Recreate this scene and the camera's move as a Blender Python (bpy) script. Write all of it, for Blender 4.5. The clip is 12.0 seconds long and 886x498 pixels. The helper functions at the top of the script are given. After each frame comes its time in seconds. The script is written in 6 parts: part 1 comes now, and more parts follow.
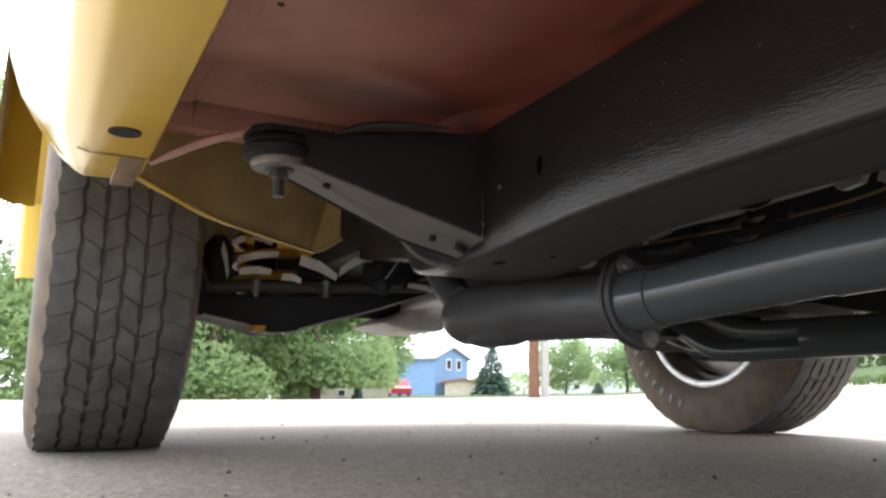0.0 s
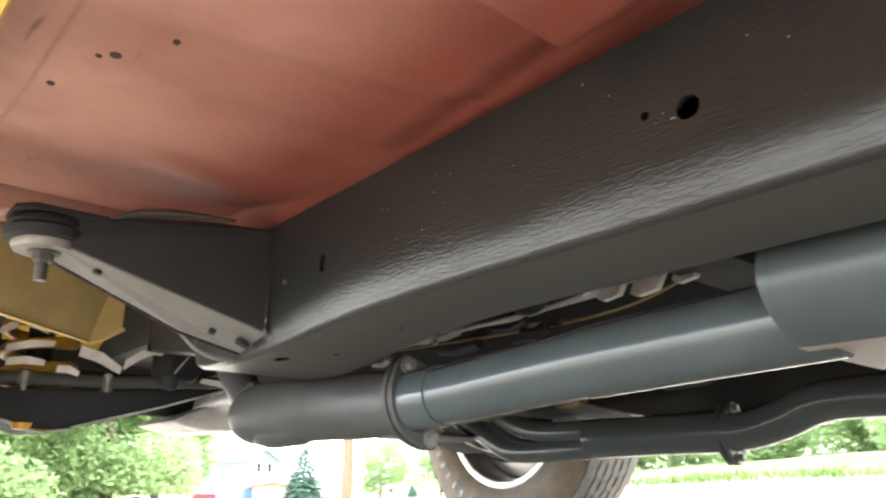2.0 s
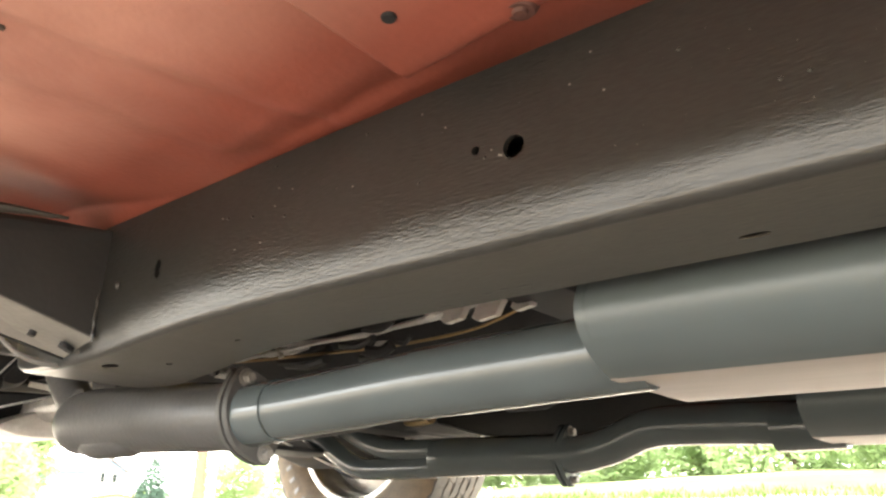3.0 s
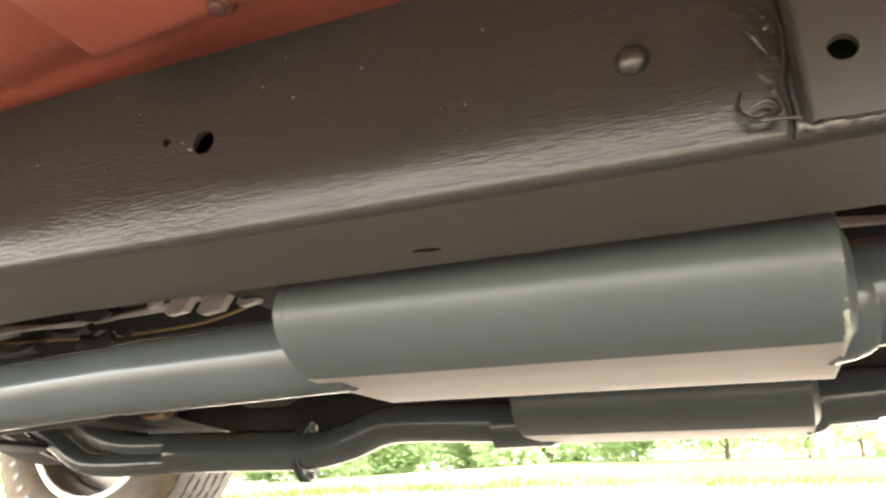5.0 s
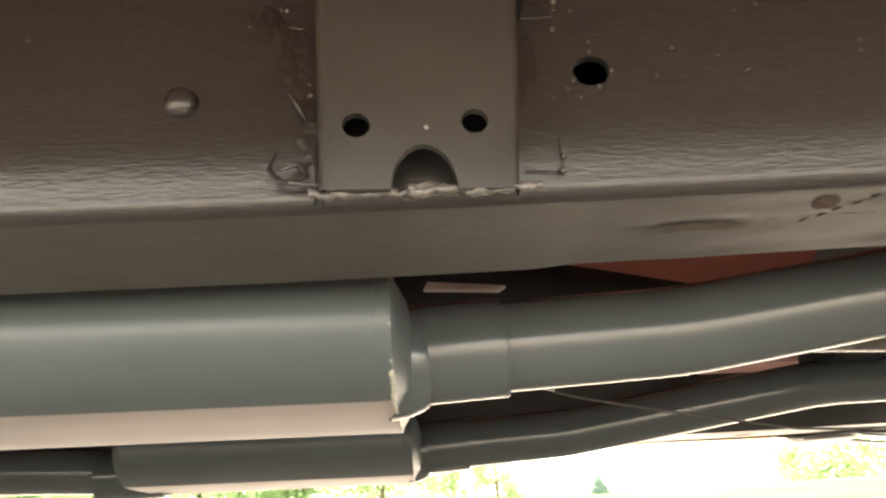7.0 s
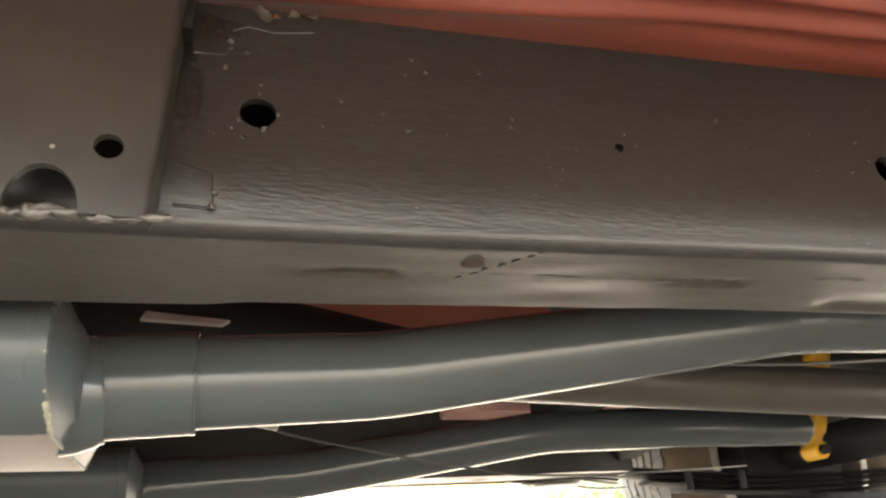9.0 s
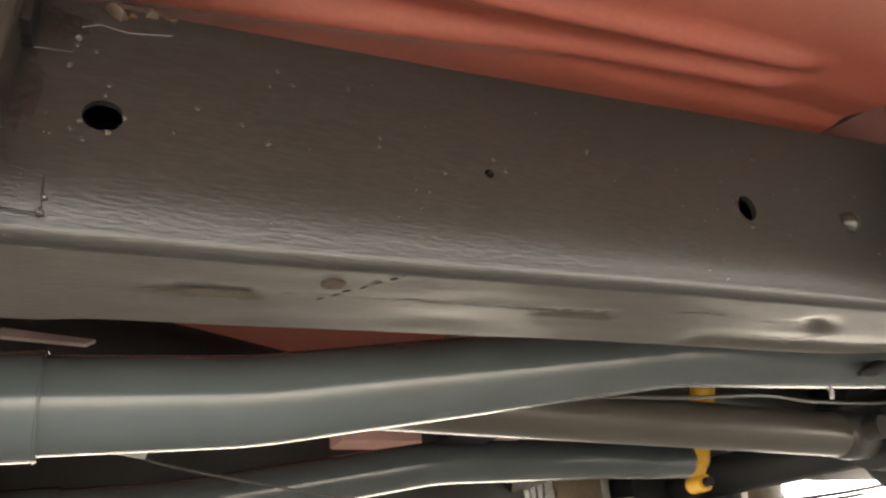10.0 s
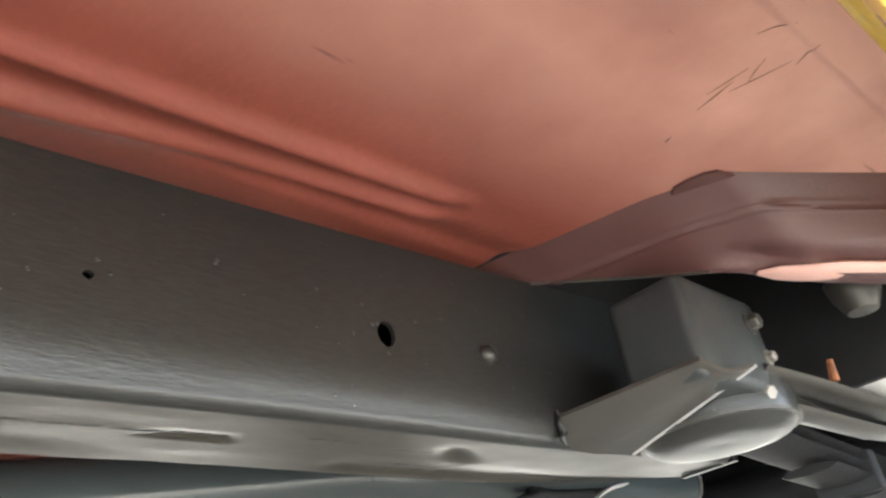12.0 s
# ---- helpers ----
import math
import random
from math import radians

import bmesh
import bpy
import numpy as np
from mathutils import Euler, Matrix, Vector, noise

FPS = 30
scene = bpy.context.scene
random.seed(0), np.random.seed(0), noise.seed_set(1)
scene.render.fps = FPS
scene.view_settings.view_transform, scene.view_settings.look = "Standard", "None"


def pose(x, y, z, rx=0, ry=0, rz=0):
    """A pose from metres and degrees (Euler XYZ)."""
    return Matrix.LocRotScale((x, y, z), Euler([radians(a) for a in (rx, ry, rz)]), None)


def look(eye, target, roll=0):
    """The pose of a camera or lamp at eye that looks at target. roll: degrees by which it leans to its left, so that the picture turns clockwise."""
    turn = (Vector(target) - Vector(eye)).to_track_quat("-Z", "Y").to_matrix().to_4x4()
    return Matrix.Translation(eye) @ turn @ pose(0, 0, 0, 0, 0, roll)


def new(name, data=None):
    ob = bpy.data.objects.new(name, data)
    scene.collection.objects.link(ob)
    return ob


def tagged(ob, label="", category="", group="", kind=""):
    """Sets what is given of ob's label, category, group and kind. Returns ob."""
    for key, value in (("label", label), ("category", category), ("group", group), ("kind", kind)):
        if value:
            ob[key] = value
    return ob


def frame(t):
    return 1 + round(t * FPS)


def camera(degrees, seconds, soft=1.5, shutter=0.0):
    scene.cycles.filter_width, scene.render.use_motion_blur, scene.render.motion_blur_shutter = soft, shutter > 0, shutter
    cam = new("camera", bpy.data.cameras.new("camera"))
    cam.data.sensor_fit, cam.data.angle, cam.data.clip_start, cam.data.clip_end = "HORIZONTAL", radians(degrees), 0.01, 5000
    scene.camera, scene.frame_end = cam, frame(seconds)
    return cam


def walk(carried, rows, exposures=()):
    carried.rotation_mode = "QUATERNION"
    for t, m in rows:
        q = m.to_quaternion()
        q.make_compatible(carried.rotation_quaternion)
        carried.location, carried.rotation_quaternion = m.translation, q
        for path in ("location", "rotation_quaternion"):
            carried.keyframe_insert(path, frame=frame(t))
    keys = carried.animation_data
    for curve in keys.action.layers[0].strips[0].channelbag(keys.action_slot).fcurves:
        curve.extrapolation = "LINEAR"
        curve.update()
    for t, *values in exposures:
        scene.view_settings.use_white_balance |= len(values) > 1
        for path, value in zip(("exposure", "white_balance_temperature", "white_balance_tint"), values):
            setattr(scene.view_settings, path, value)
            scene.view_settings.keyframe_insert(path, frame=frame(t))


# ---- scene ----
cam = camera(60.0, 12.0, soft=2.3, shutter=0.3)
PATH = [
    (0, (-0.007, 0.003, 0.108), (0.9, 1.749, 0.462), 0.6),
    (0.5, (0.009, 0.012, 0.1), (0.953, 1.696, 0.621), 0.2),
    (1, (0.01, 0.01, 0.1), (0.968, 1.667, 0.683), 0.4),
    (1.5, (0.017, -0.007, 0.104), (1.158, 1.526, 0.696), -0.2),
    (2, (0.018, -0.024, 0.106), (1.268, 1.416, 0.71), 0.0),
    (2.5, (0.024, -0.037, 0.11), (1.436, 1.231, 0.741), -0.8),
    (2.7, (0.027, -0.042, 0.108), (1.462, 1.197, 0.746), 0.0),
    (4.5, (0.053, -0.087, 0.11), (1.726, 0.806, 0.748), 0.8),
    (5, (0.056, -0.104, 0.112), (1.804, 0.635, 0.744), 0.0),
    (5.5, (0.061, -0.115, 0.112), (1.868, 0.459, 0.748), -0.8),
    (6, (0.062, -0.128, 0.111), (1.911, 0.243, 0.776), -1.7),
    (6.5, (0.069, -0.149, 0.114), (1.941, -0.045, 0.812), -3.1),
    (6.7, (0.075, -0.156, 0.118), (1.946, -0.127, 0.823), -3.0),
    (8.3, (0.068, -0.206, 0.112), (1.876, -0.59, 0.876), -3.2),
    (8.5, (0.069, -0.212, 0.113), (1.86, -0.659, 0.882), -3.6),
    (9, (0.06, -0.23, 0.113), (1.811, -0.793, 0.897), -3.7),
    (9.5, (0.063, -0.243, 0.113), (1.764, -0.915, 0.923), -3.8),
    (10, (0.063, -0.257, 0.113), (1.708, -1.026, 0.951), -4.5),
    (10.5, (0.061, -0.269, 0.115), (1.625, -1.144, 1.002), -5.4),
    (11, (0.057, -0.298, 0.117), (1.515, -1.29, 1.06), -6.0),
    (11.5, (0.056, -0.315, 0.12), (1.363, -1.46, 1.112), -7.6),
    (12, (0.04, -0.325, 0.121), (1.235, -1.568, 1.134), -9.1),
]
EXPOSURES = [(0.0, 1.35, 5800, 10), (0.5, 1.84, 5650, 14), (1.0, 2.38, 5300, 18), (1.4, 2.82, 5000, 22), (1.6, 2.97, 5100, 20), (2.0, 3.2, 5900, 5), (2.5, 3.45, 6500, 6), (4.5, 3.62, 6700, 8), (5.5, 3.66, 6700, 8), (6.5, 3.57, 6850, 9), (9.0, 3.5, 6500, 8), (10.0, 3.66, 6350, 7), (10.5, 3.73, 6200, 6), (11.2, 3.78, 6000, 5), (12.0, 3.75, 5600, 3)]
walk(cam, [(t, look(eye, target, roll)) for t, eye, target, roll in PATH], EXPOSURES)

# ---- sky and sun ----
world = bpy.data.worlds.new("world")
scene.world = world
world.use_nodes = True
wn, wl = world.node_tree.nodes, world.node_tree.links
sky = wn.new("ShaderNodeTexSky")
sky.sky_type = "NISHITA"
sky.sun_disc = False
sky.sun_elevation, sky.sun_rotation = radians(52), radians(21)
sky.dust_density, sky.air_density = 2.0, 1.0
wn["Background"].inputs["Strength"].default_value = 0.34
cloud = wn.new("ShaderNodeHueSaturation")
cloud.inputs["Saturation"].default_value = 0.05
wl.new(sky.outputs[0], cloud.inputs["Color"])
wl.new(cloud.outputs[0], wn["Background"].inputs["Color"])
sun = new("sun", bpy.data.lights.new("sun", "SUN"))
sun.data.energy, sun.data.angle, sun.data.color = 1.5, radians(14), (1.0, 0.95, 0.88)
sun.matrix_world = look((0, 0, 0), (-0.22, -0.57, -0.79))

# ---- materials ----
def material(name, color, rough=0.5, metal=0.0, vary=0.25, scale=12.0, bump=0.15, fine=180.0, tint=None, spec=0.5, coat=0.0, grain=(1, 1, 1)):
    """A painted or bare surface: two scales of colour variation, uneven gloss and fine relief."""
    m = bpy.data.materials.new(name)
    m.use_nodes = True
    n, l = m.node_tree.nodes, m.node_tree.links
    b = n["Principled BSDF"]
    geo = n.new("ShaderNodeNewGeometry")
    mp = n.new("ShaderNodeMapping")
    mp.inputs["Scale"].default_value = grain
    l.new(geo.outputs["Position"], mp.inputs["Vector"])
    big, small = n.new("ShaderNodeTexNoise"), n.new("ShaderNodeTexNoise")
    for node, s, d in ((big, scale, 3), (small, fine, 1)):
        node.inputs["Scale"].default_value = s
        node.inputs["Detail"].default_value = d
        l.new(mp.outputs[0], node.inputs["Vector"])
    ramp = n.new("ShaderNodeMix")
    ramp.data_type = "RGBA"
    dark = [c * (1 - vary) for c in color]
    other = tint or [min(1, c * (1 + vary)) for c in color]
    ramp.inputs["A"].default_value, ramp.inputs["B"].default_value = (*dark, 1), (*other, 1)
    add = n.new("ShaderNodeMath")
    add.operation = "MULTIPLY_ADD"
    add.inputs[1].default_value = 0.35
    l.new(small.outputs["Fac"], add.inputs[0])
    half = n.new("ShaderNodeMath")
    half.operation = "MULTIPLY_ADD"
    half.inputs[1].default_value, half.inputs[2].default_value = 1.6, -0.48
    l.new(big.outputs["Fac"], half.inputs[0])
    l.new(half.outputs[0], add.inputs[2])
    l.new(add.outputs[0], ramp.inputs["Factor"])
    l.new(ramp.outputs["Result"], b.inputs["Base Color"])
    r = n.new("ShaderNodeMapRange")
    r.inputs["To Min"].default_value, r.inputs["To Max"].default_value = max(0.03, rough - 0.1), min(1, rough + 0.12)
    l.new(big.outputs["Fac"], r.inputs["Value"])
    l.new(r.outputs[0], b.inputs["Roughness"])
    b.inputs["Metallic"].default_value = metal
    b.inputs["Specular IOR Level"].default_value = spec
    b.inputs["Coat Weight"].default_value = coat
    if bump:
        bp = n.new("ShaderNodeBump")
        bp.inputs["Strength"].default_value, bp.inputs["Distance"].default_value = bump, 0.002
        l.new(small.outputs["Fac"], bp.inputs["Height"])
        l.new(bp.outputs[0], b.inputs["Normal"])
    return m


def frame_material(name="frame_paint", color=(0.0165, 0.017, 0.0168), rough=0.28, spec=0.5, relief=0.52, duller=0.07):
    """Satin dark paint brushed over old pitted steel: lengthwise brush strokes, pits and a few pale dust specks."""
    m = material(name, color, 0.33, vary=0.14, scale=9, bump=0, fine=150)
    n, l = m.node_tree.nodes, m.node_tree.links
    b = n["Principled BSDF"]
    b.inputs["Specular IOR Level"].default_value = spec
    geo = n.new("ShaderNodeNewGeometry")

    def layer(grain, scale, detail, lean=0.0):
        mp = n.new("ShaderNodeMapping")
        mp.inputs["Scale"].default_value, mp.inputs["Rotation"].default_value = grain, (lean, 0, 0)
        l.new(geo.outputs["Position"], mp.inputs["Vector"])
        t = n.new("ShaderNodeTexNoise")
        t.inputs["Scale"].default_value, t.inputs["Detail"].default_value, t.inputs["Distortion"].default_value = scale, detail, 0.15
        l.new(mp.outputs[0], t.inputs["Vector"])
        return t

    def calc(kind, a, c, d=0.0):
        k = n.new("ShaderNodeMath")
        k.operation = kind
        for i, v in enumerate((a, c, d)):
            if isinstance(v, (int, float)):
                k.inputs[i].default_value = v
            else:
                l.new(v, k.inputs[i])
        return k.outputs[0]

    def step(value, lo, hi):
        r = n.new("ShaderNodeMapRange")
        r.inputs["From Min"].default_value, r.inputs["From Max"].default_value = lo, hi
        l.new(value, r.inputs["Value"])
        return r.outputs[0]

    stroke, soft = layer((1.0, 0.17, 1.0), 640.0, 3, 0.04), layer((1.0, 0.12, 1.0), 90.0, 2)
    where, dust = layer((1, 0.5, 1), 18.0, 2), layer((1, 1, 1), 420.0, 1)
    apart = n.new("ShaderNodeSeparateXYZ")
    l.new(geo.outputs["Position"], apart.inputs[0])
    along = apart.outputs["Y"]
    brushed = calc("MULTIPLY_ADD", step(along, -0.35, 0.05), 0.5, 0.5)
    h = calc("MULTIPLY", calc("MULTIPLY", stroke.outputs["Fac"], brushed), step(where.outputs["Fac"], 0.25, 0.7))
    h = calc("MULTIPLY_ADD", soft.outputs["Fac"], 0.25, h)
    speck = step(dust.outputs["Fac"], 0.80, 0.83)
    h = calc("MULTIPLY_ADD", speck, 0.5, h)
    bp = n.new("ShaderNodeBump")
    bp.inputs["Strength"].default_value, bp.inputs["Distance"].default_value = relief, 0.001
    l.new(h, bp.inputs["Height"])
    l.new(bp.outputs[0], b.inputs["Normal"])
    l.remove(b.inputs["Roughness"].links[0])
    dull = n.new("ShaderNodeMapRange")  # the rear half was rolled on and dried duller
    dull.inputs["From Min"].default_value, dull.inputs["From Max"].default_value = 0.05, -0.35
    dull.inputs["To Min"].default_value, dull.inputs["To Max"].default_value = rough, rough + duller
    l.new(along, dull.inputs["Value"])
    l.new(dull.outputs[0], b.inputs["Roughness"])
    mix = n.new("ShaderNodeMix")
    mix.data_type = "RGBA"
    mix.inputs["B"].default_value = (0.34, 0.32, 0.29, 1)
    l.new(calc("MULTIPLY", speck, 0.5), mix.inputs["Factor"])
    worn = n.new("ShaderNodeMix")
    worn.data_type, worn.blend_type = "RGBA", "MULTIPLY"
    worn.inputs["Factor"].default_value = 0.85
    tone = n.new("ShaderNodeValToRGB")
    tone.color_ramp.elements[0].position, tone.color_ramp.elements[0].color = 0.36, (0.78, 0.78, 0.78, 1)
    tone.color_ramp.elements[1].position, tone.color_ramp.elements[1].color = 0.64, (1.25, 1.25, 1.25, 1)
    l.new(stroke.outputs["Fac"], tone.inputs["Fac"])
    l.new(b.inputs["Base Color"].links[0].from_socket, worn.inputs["A"])
    l.new(tone.outputs[0], worn.inputs["B"])
    l.new(worn.outputs["Result"], mix.inputs["A"])
    l.new(mix.outputs["Result"], b.inputs["Base Color"])
    return m


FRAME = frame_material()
# lighter, tan version of the frame paint for the bottom flange
FLANGE = frame_material("tan_frame_paint", (0.040, 0.0358, 0.029), 0.38, 0.5, 0.35, 0.0)
ARM = material("arm_paint", (0.05, 0.048, 0.044), 0.34, vary=0.2, scale=20, bump=0.06)
def plain_paint(name, color, rough, vary=0.06, scale=14.0):
    """Even sprayed enamel with a faint, slow drift of tone."""
    m = bpy.data.materials.new(name)
    m.use_nodes = True
    n, l = m.node_tree.nodes, m.node_tree.links
    b = n["Principled BSDF"]
    geo, t, mix = n.new("ShaderNodeNewGeometry"), n.new("ShaderNodeTexNoise"), n.new("ShaderNodeMix")
    mix.data_type = "RGBA"
    t.inputs["Scale"].default_value, t.inputs["Detail"].default_value = scale, 1
    mix.inputs["A"].default_value = (*[c * (1 - 2 * vary) for c in color], 1)
    mix.inputs["B"].default_value = (*[c * (1 + 2 * vary) for c in color], 1)
    l.new(geo.outputs["Position"], t.inputs["Vector"])
    l.new(t.outputs["Fac"], mix.inputs["Factor"])
    l.new(mix.outputs["Result"], b.inputs["Base Color"])
    b.inputs["Roughness"].default_value = rough
    return m


EXHAUST = plain_paint("exhaust_paint", (0.062, 0.075, 0.079), 0.18)
CASTPIPE = material("dull_front_pipe", (0.052, 0.051, 0.051), 0.42, vary=0.25, scale=24, bump=0.25)
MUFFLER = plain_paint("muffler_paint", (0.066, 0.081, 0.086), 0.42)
# muffler paint made pale to stand for the ground's reflected light
LIT_UNDERSIDE = material("lit_underside_paint", (0.33, 0.295, 0.275), 0.5, vary=0.16, scale=30, bump=0.1, fine=90, grain=(1, 0.12, 1))
BOLT = material("dull_bolt_steel", (0.2, 0.19, 0.18), 0.45, metal=0.3, vary=0.3, scale=120, bump=0.1)
WELD = material("weld_bead", (0.34, 0.34, 0.27), 0.55, vary=0.5, scale=90, bump=0.6)
def floor_material():
    """Red oxide primer, paler along the sill, with dark scuffs."""
    m = material("red_oxide_primer", (0.2, 0.056, 0.040), 0.48, vary=0.2, scale=7, bump=0.14, spec=0.28)
    n, l = m.node_tree.nodes, m.node_tree.links
    b = n["Principled BSDF"]
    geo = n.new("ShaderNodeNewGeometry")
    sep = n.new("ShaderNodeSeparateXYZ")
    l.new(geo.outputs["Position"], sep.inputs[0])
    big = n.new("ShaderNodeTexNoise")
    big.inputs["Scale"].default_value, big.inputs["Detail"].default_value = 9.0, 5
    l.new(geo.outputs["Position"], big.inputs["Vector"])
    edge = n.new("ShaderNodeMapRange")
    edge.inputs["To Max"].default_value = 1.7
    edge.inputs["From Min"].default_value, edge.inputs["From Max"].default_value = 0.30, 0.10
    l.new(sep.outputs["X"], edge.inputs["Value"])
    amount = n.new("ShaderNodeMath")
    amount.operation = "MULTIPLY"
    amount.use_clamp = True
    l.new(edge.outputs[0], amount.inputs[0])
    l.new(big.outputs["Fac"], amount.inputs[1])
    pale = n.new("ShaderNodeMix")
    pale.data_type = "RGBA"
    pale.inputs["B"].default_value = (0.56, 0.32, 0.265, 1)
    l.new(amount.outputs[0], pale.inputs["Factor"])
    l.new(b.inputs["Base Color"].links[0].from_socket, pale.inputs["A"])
    mp = n.new("ShaderNodeMapping")
    mp.inputs["Scale"].default_value, mp.inputs["Rotation"].default_value = (60, 9, 9), (0, 0, 0.5)
    l.new(geo.outputs["Position"], mp.inputs["Vector"])
    scuff = n.new("ShaderNodeTexNoise")
    scuff.inputs["Scale"].default_value, scuff.inputs["Detail"].default_value = 1.6, 4
    l.new(mp.outputs[0], scuff.inputs["Vector"])
    cut = n.new("ShaderNodeMapRange")
    cut.inputs["From Min"].default_value, cut.inputs["From Max"].default_value, cut.inputs["To Max"].default_value = 0.70, 0.76, 0.6
    l.new(scuff.outputs["Fac"], cut.inputs["Value"])
    dark = n.new("ShaderNodeMix")
    dark.data_type = "RGBA"
    dark.inputs["B"].default_value = (0.11, 0.05, 0.04, 1)
    l.new(cut.outputs[0], dark.inputs["Factor"])
    l.new(pale.outputs["Result"], dark.inputs["A"])
    # shade, grimy film and seam sealer painted dark round the box bracket's foot
    gap = n.new("ShaderNodeVectorMath")
    gap.operation = "DISTANCE"
    gap.inputs[1].default_value = (0.36, -0.225, 0.385)
    l.new(geo.outputs["Position"], gap.inputs[0])
    ring = n.new("ShaderNodeMapRange")
    ring.inputs["From Min"].default_value, ring.inputs["From Max"].default_value = 0.015, 0.12
    ring.inputs["To Min"].default_value, ring.inputs["To Max"].default_value = 1.5, 0.0
    l.new(gap.outputs["Value"], ring.inputs["Value"])
    patchy = n.new("ShaderNodeTexNoise")
    patchy.inputs["Scale"].default_value, patchy.inputs["Detail"].default_value = 60.0, 2
    l.new(geo.outputs["Position"], patchy.inputs["Vector"])
    much = n.new("ShaderNodeMath")
    much.operation, much.use_clamp = "MULTIPLY", True
    l.new(ring.outputs[0], much.inputs[0])
    l.new(patchy.outputs["Fac"], much.inputs[1])
    shade_and_grime = n.new("ShaderNodeMix")
    shade_and_grime.data_type = "RGBA"
    shade_and_grime.inputs["B"].default_value = (0.055, 0.022, 0.015, 1)
    l.new(much.outputs[0], shade_and_grime.inputs["Factor"])
    l.new(dark.outputs["Result"], shade_and_grime.inputs["A"])
    l.new(shade_and_grime.outputs["Result"], b.inputs["Base Color"])
    return m


MOUNT = material("mount_paint", (0.027, 0.032, 0.035), 0.42, vary=0.25, scale=25, bump=0.15)
WEB = material("shaded_web_paint", (0.0185, 0.0185, 0.0195), 0.5, vary=0.25, scale=20, bump=0.12, spec=0.4)
BRACKET = material("bracket_paint", (0.022, 0.0215, 0.0195), 0.4, vary=0.2, scale=20, bump=0.08)
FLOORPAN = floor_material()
SCUFF = material("dark_scuff", (0.07, 0.028, 0.023), 0.6, vary=0.4, scale=60, bump=0.2)
YELLOW = material("yellow_paint", (0.62, 0.42, 0.05), 0.2, vary=0.08, scale=6, bump=0.03, coat=0.35)
OUTRIGGER = material("lit_pale_grey", (0.16, 0.155, 0.15), 0.38, vary=0.2, scale=20, bump=0.2)
OLIVE = material("yellow_overspray", (0.58, 0.45, 0.19), 0.5, vary=0.3, scale=10, bump=0.2)
RECESS = material("brown_seam_primer", (0.2, 0.14, 0.08), 0.6, vary=0.3, scale=40, bump=0.2)
RUBBER = material("tyre_rubber", (0.06, 0.059, 0.058), 0.68, vary=0.35, scale=25, bump=0.3, tint=(0.11, 0.104, 0.096))
SIDEWALL = material("tyre_sidewall", (0.09, 0.075, 0.06), 0.7, vary=0.3, scale=18, bump=0.2, tint=(0.22, 0.16, 0.105))
STEEL = material("bare_steel", (0.5, 0.48, 0.45), 0.35, metal=0.9, vary=0.25, scale=40, bump=0.1)
CHROME = material("chrome", (0.8, 0.8, 0.8), 0.12, metal=1.0, vary=0.05, bump=0)
BLACK = material("chassis_black", (0.016, 0.0165, 0.019), 0.65, vary=0.3, scale=25, bump=0.2, spec=0.3)
ALLOY = material("cast_aluminium", (0.42, 0.41, 0.39), 0.45, metal=0.6, vary=0.25, scale=30, bump=0.4)
BRASS = material("brass_line", (0.3, 0.21, 0.11), 0.4, metal=0.8, vary=0.3, bump=0.1)
SPRING = material("orange_spring_paint", (0.5, 0.26, 0.03), 0.45, vary=0.3, scale=30, bump=0.1)
YELPART = material("yellow_plastic", (0.75, 0.42, 0.02), 0.4, vary=0.1, bump=0.05)
GREYPART = material("grey_zinc", (0.55, 0.55, 0.56), 0.4, metal=0.5, vary=0.25, scale=60, bump=0.1)
PALE = material("pale_zinc", (0.6, 0.58, 0.57), 0.45, vary=0.25, scale=30, bump=0.2)
PINK = material("pink_primer_and_lit_lip", (0.68, 0.42, 0.37), 0.5, vary=0.15, scale=12, bump=0.1)
CHIP = material("chipped_paint", (0.045, 0.032, 0.024), 0.7, vary=0.5, scale=200, bump=0.5)
RUST = material("surface_rust", (0.2, 0.08, 0.035), 0.8, vary=0.5, scale=90, bump=0.4)
GLASS = material("tinted_glass", (0.02, 0.025, 0.03), 0.05, vary=0.05, bump=0)


# ---- building blocks ----
def mesh_of(name, verts, faces, smooth=True):
    me = bpy.data.meshes.new(name)
    me.from_pydata([tuple(v) for v in verts], [], faces)
    bm = bmesh.new()
    bm.from_mesh(me)
    bmesh.ops.recalc_face_normals(bm, faces=bm.faces)
    for f in bm.faces:
        f.smooth = smooth
    bm.to_mesh(me)
    bm.free()
    return me


def sharpen(me, degrees=35):
    me.set_sharp_from_angle(angle=radians(degrees))
    return me


def thing(name, label, category, at=(0, 0, 0), group="", kind=""):
    return tagged(new(name), label, category, group, kind) if at is None else _placed(tagged(new(name), label, category, group, kind), at)


def _placed(ob, at):
    ob.location = at
    return ob


def part(name, me, mat, parent, label=""):
    """A mesh as one object under a thing or a part; its vertices are in the world."""
    if isinstance(me, bmesh.types.BMesh):
        bm, me = me, bpy.data.meshes.new(name)
        bm.to_mesh(me)
        bm.free()
    ob = new(name, me)
    if not me.materials:
        me.materials.append(mat)
    if parent:
        ob.parent = parent
        top = parent
        shift = Vector((0, 0, 0))
        while top:
            shift += top.location
            top = top.parent
        ob.location = -shift
    if label:
        ob["label"] = label
    return ob


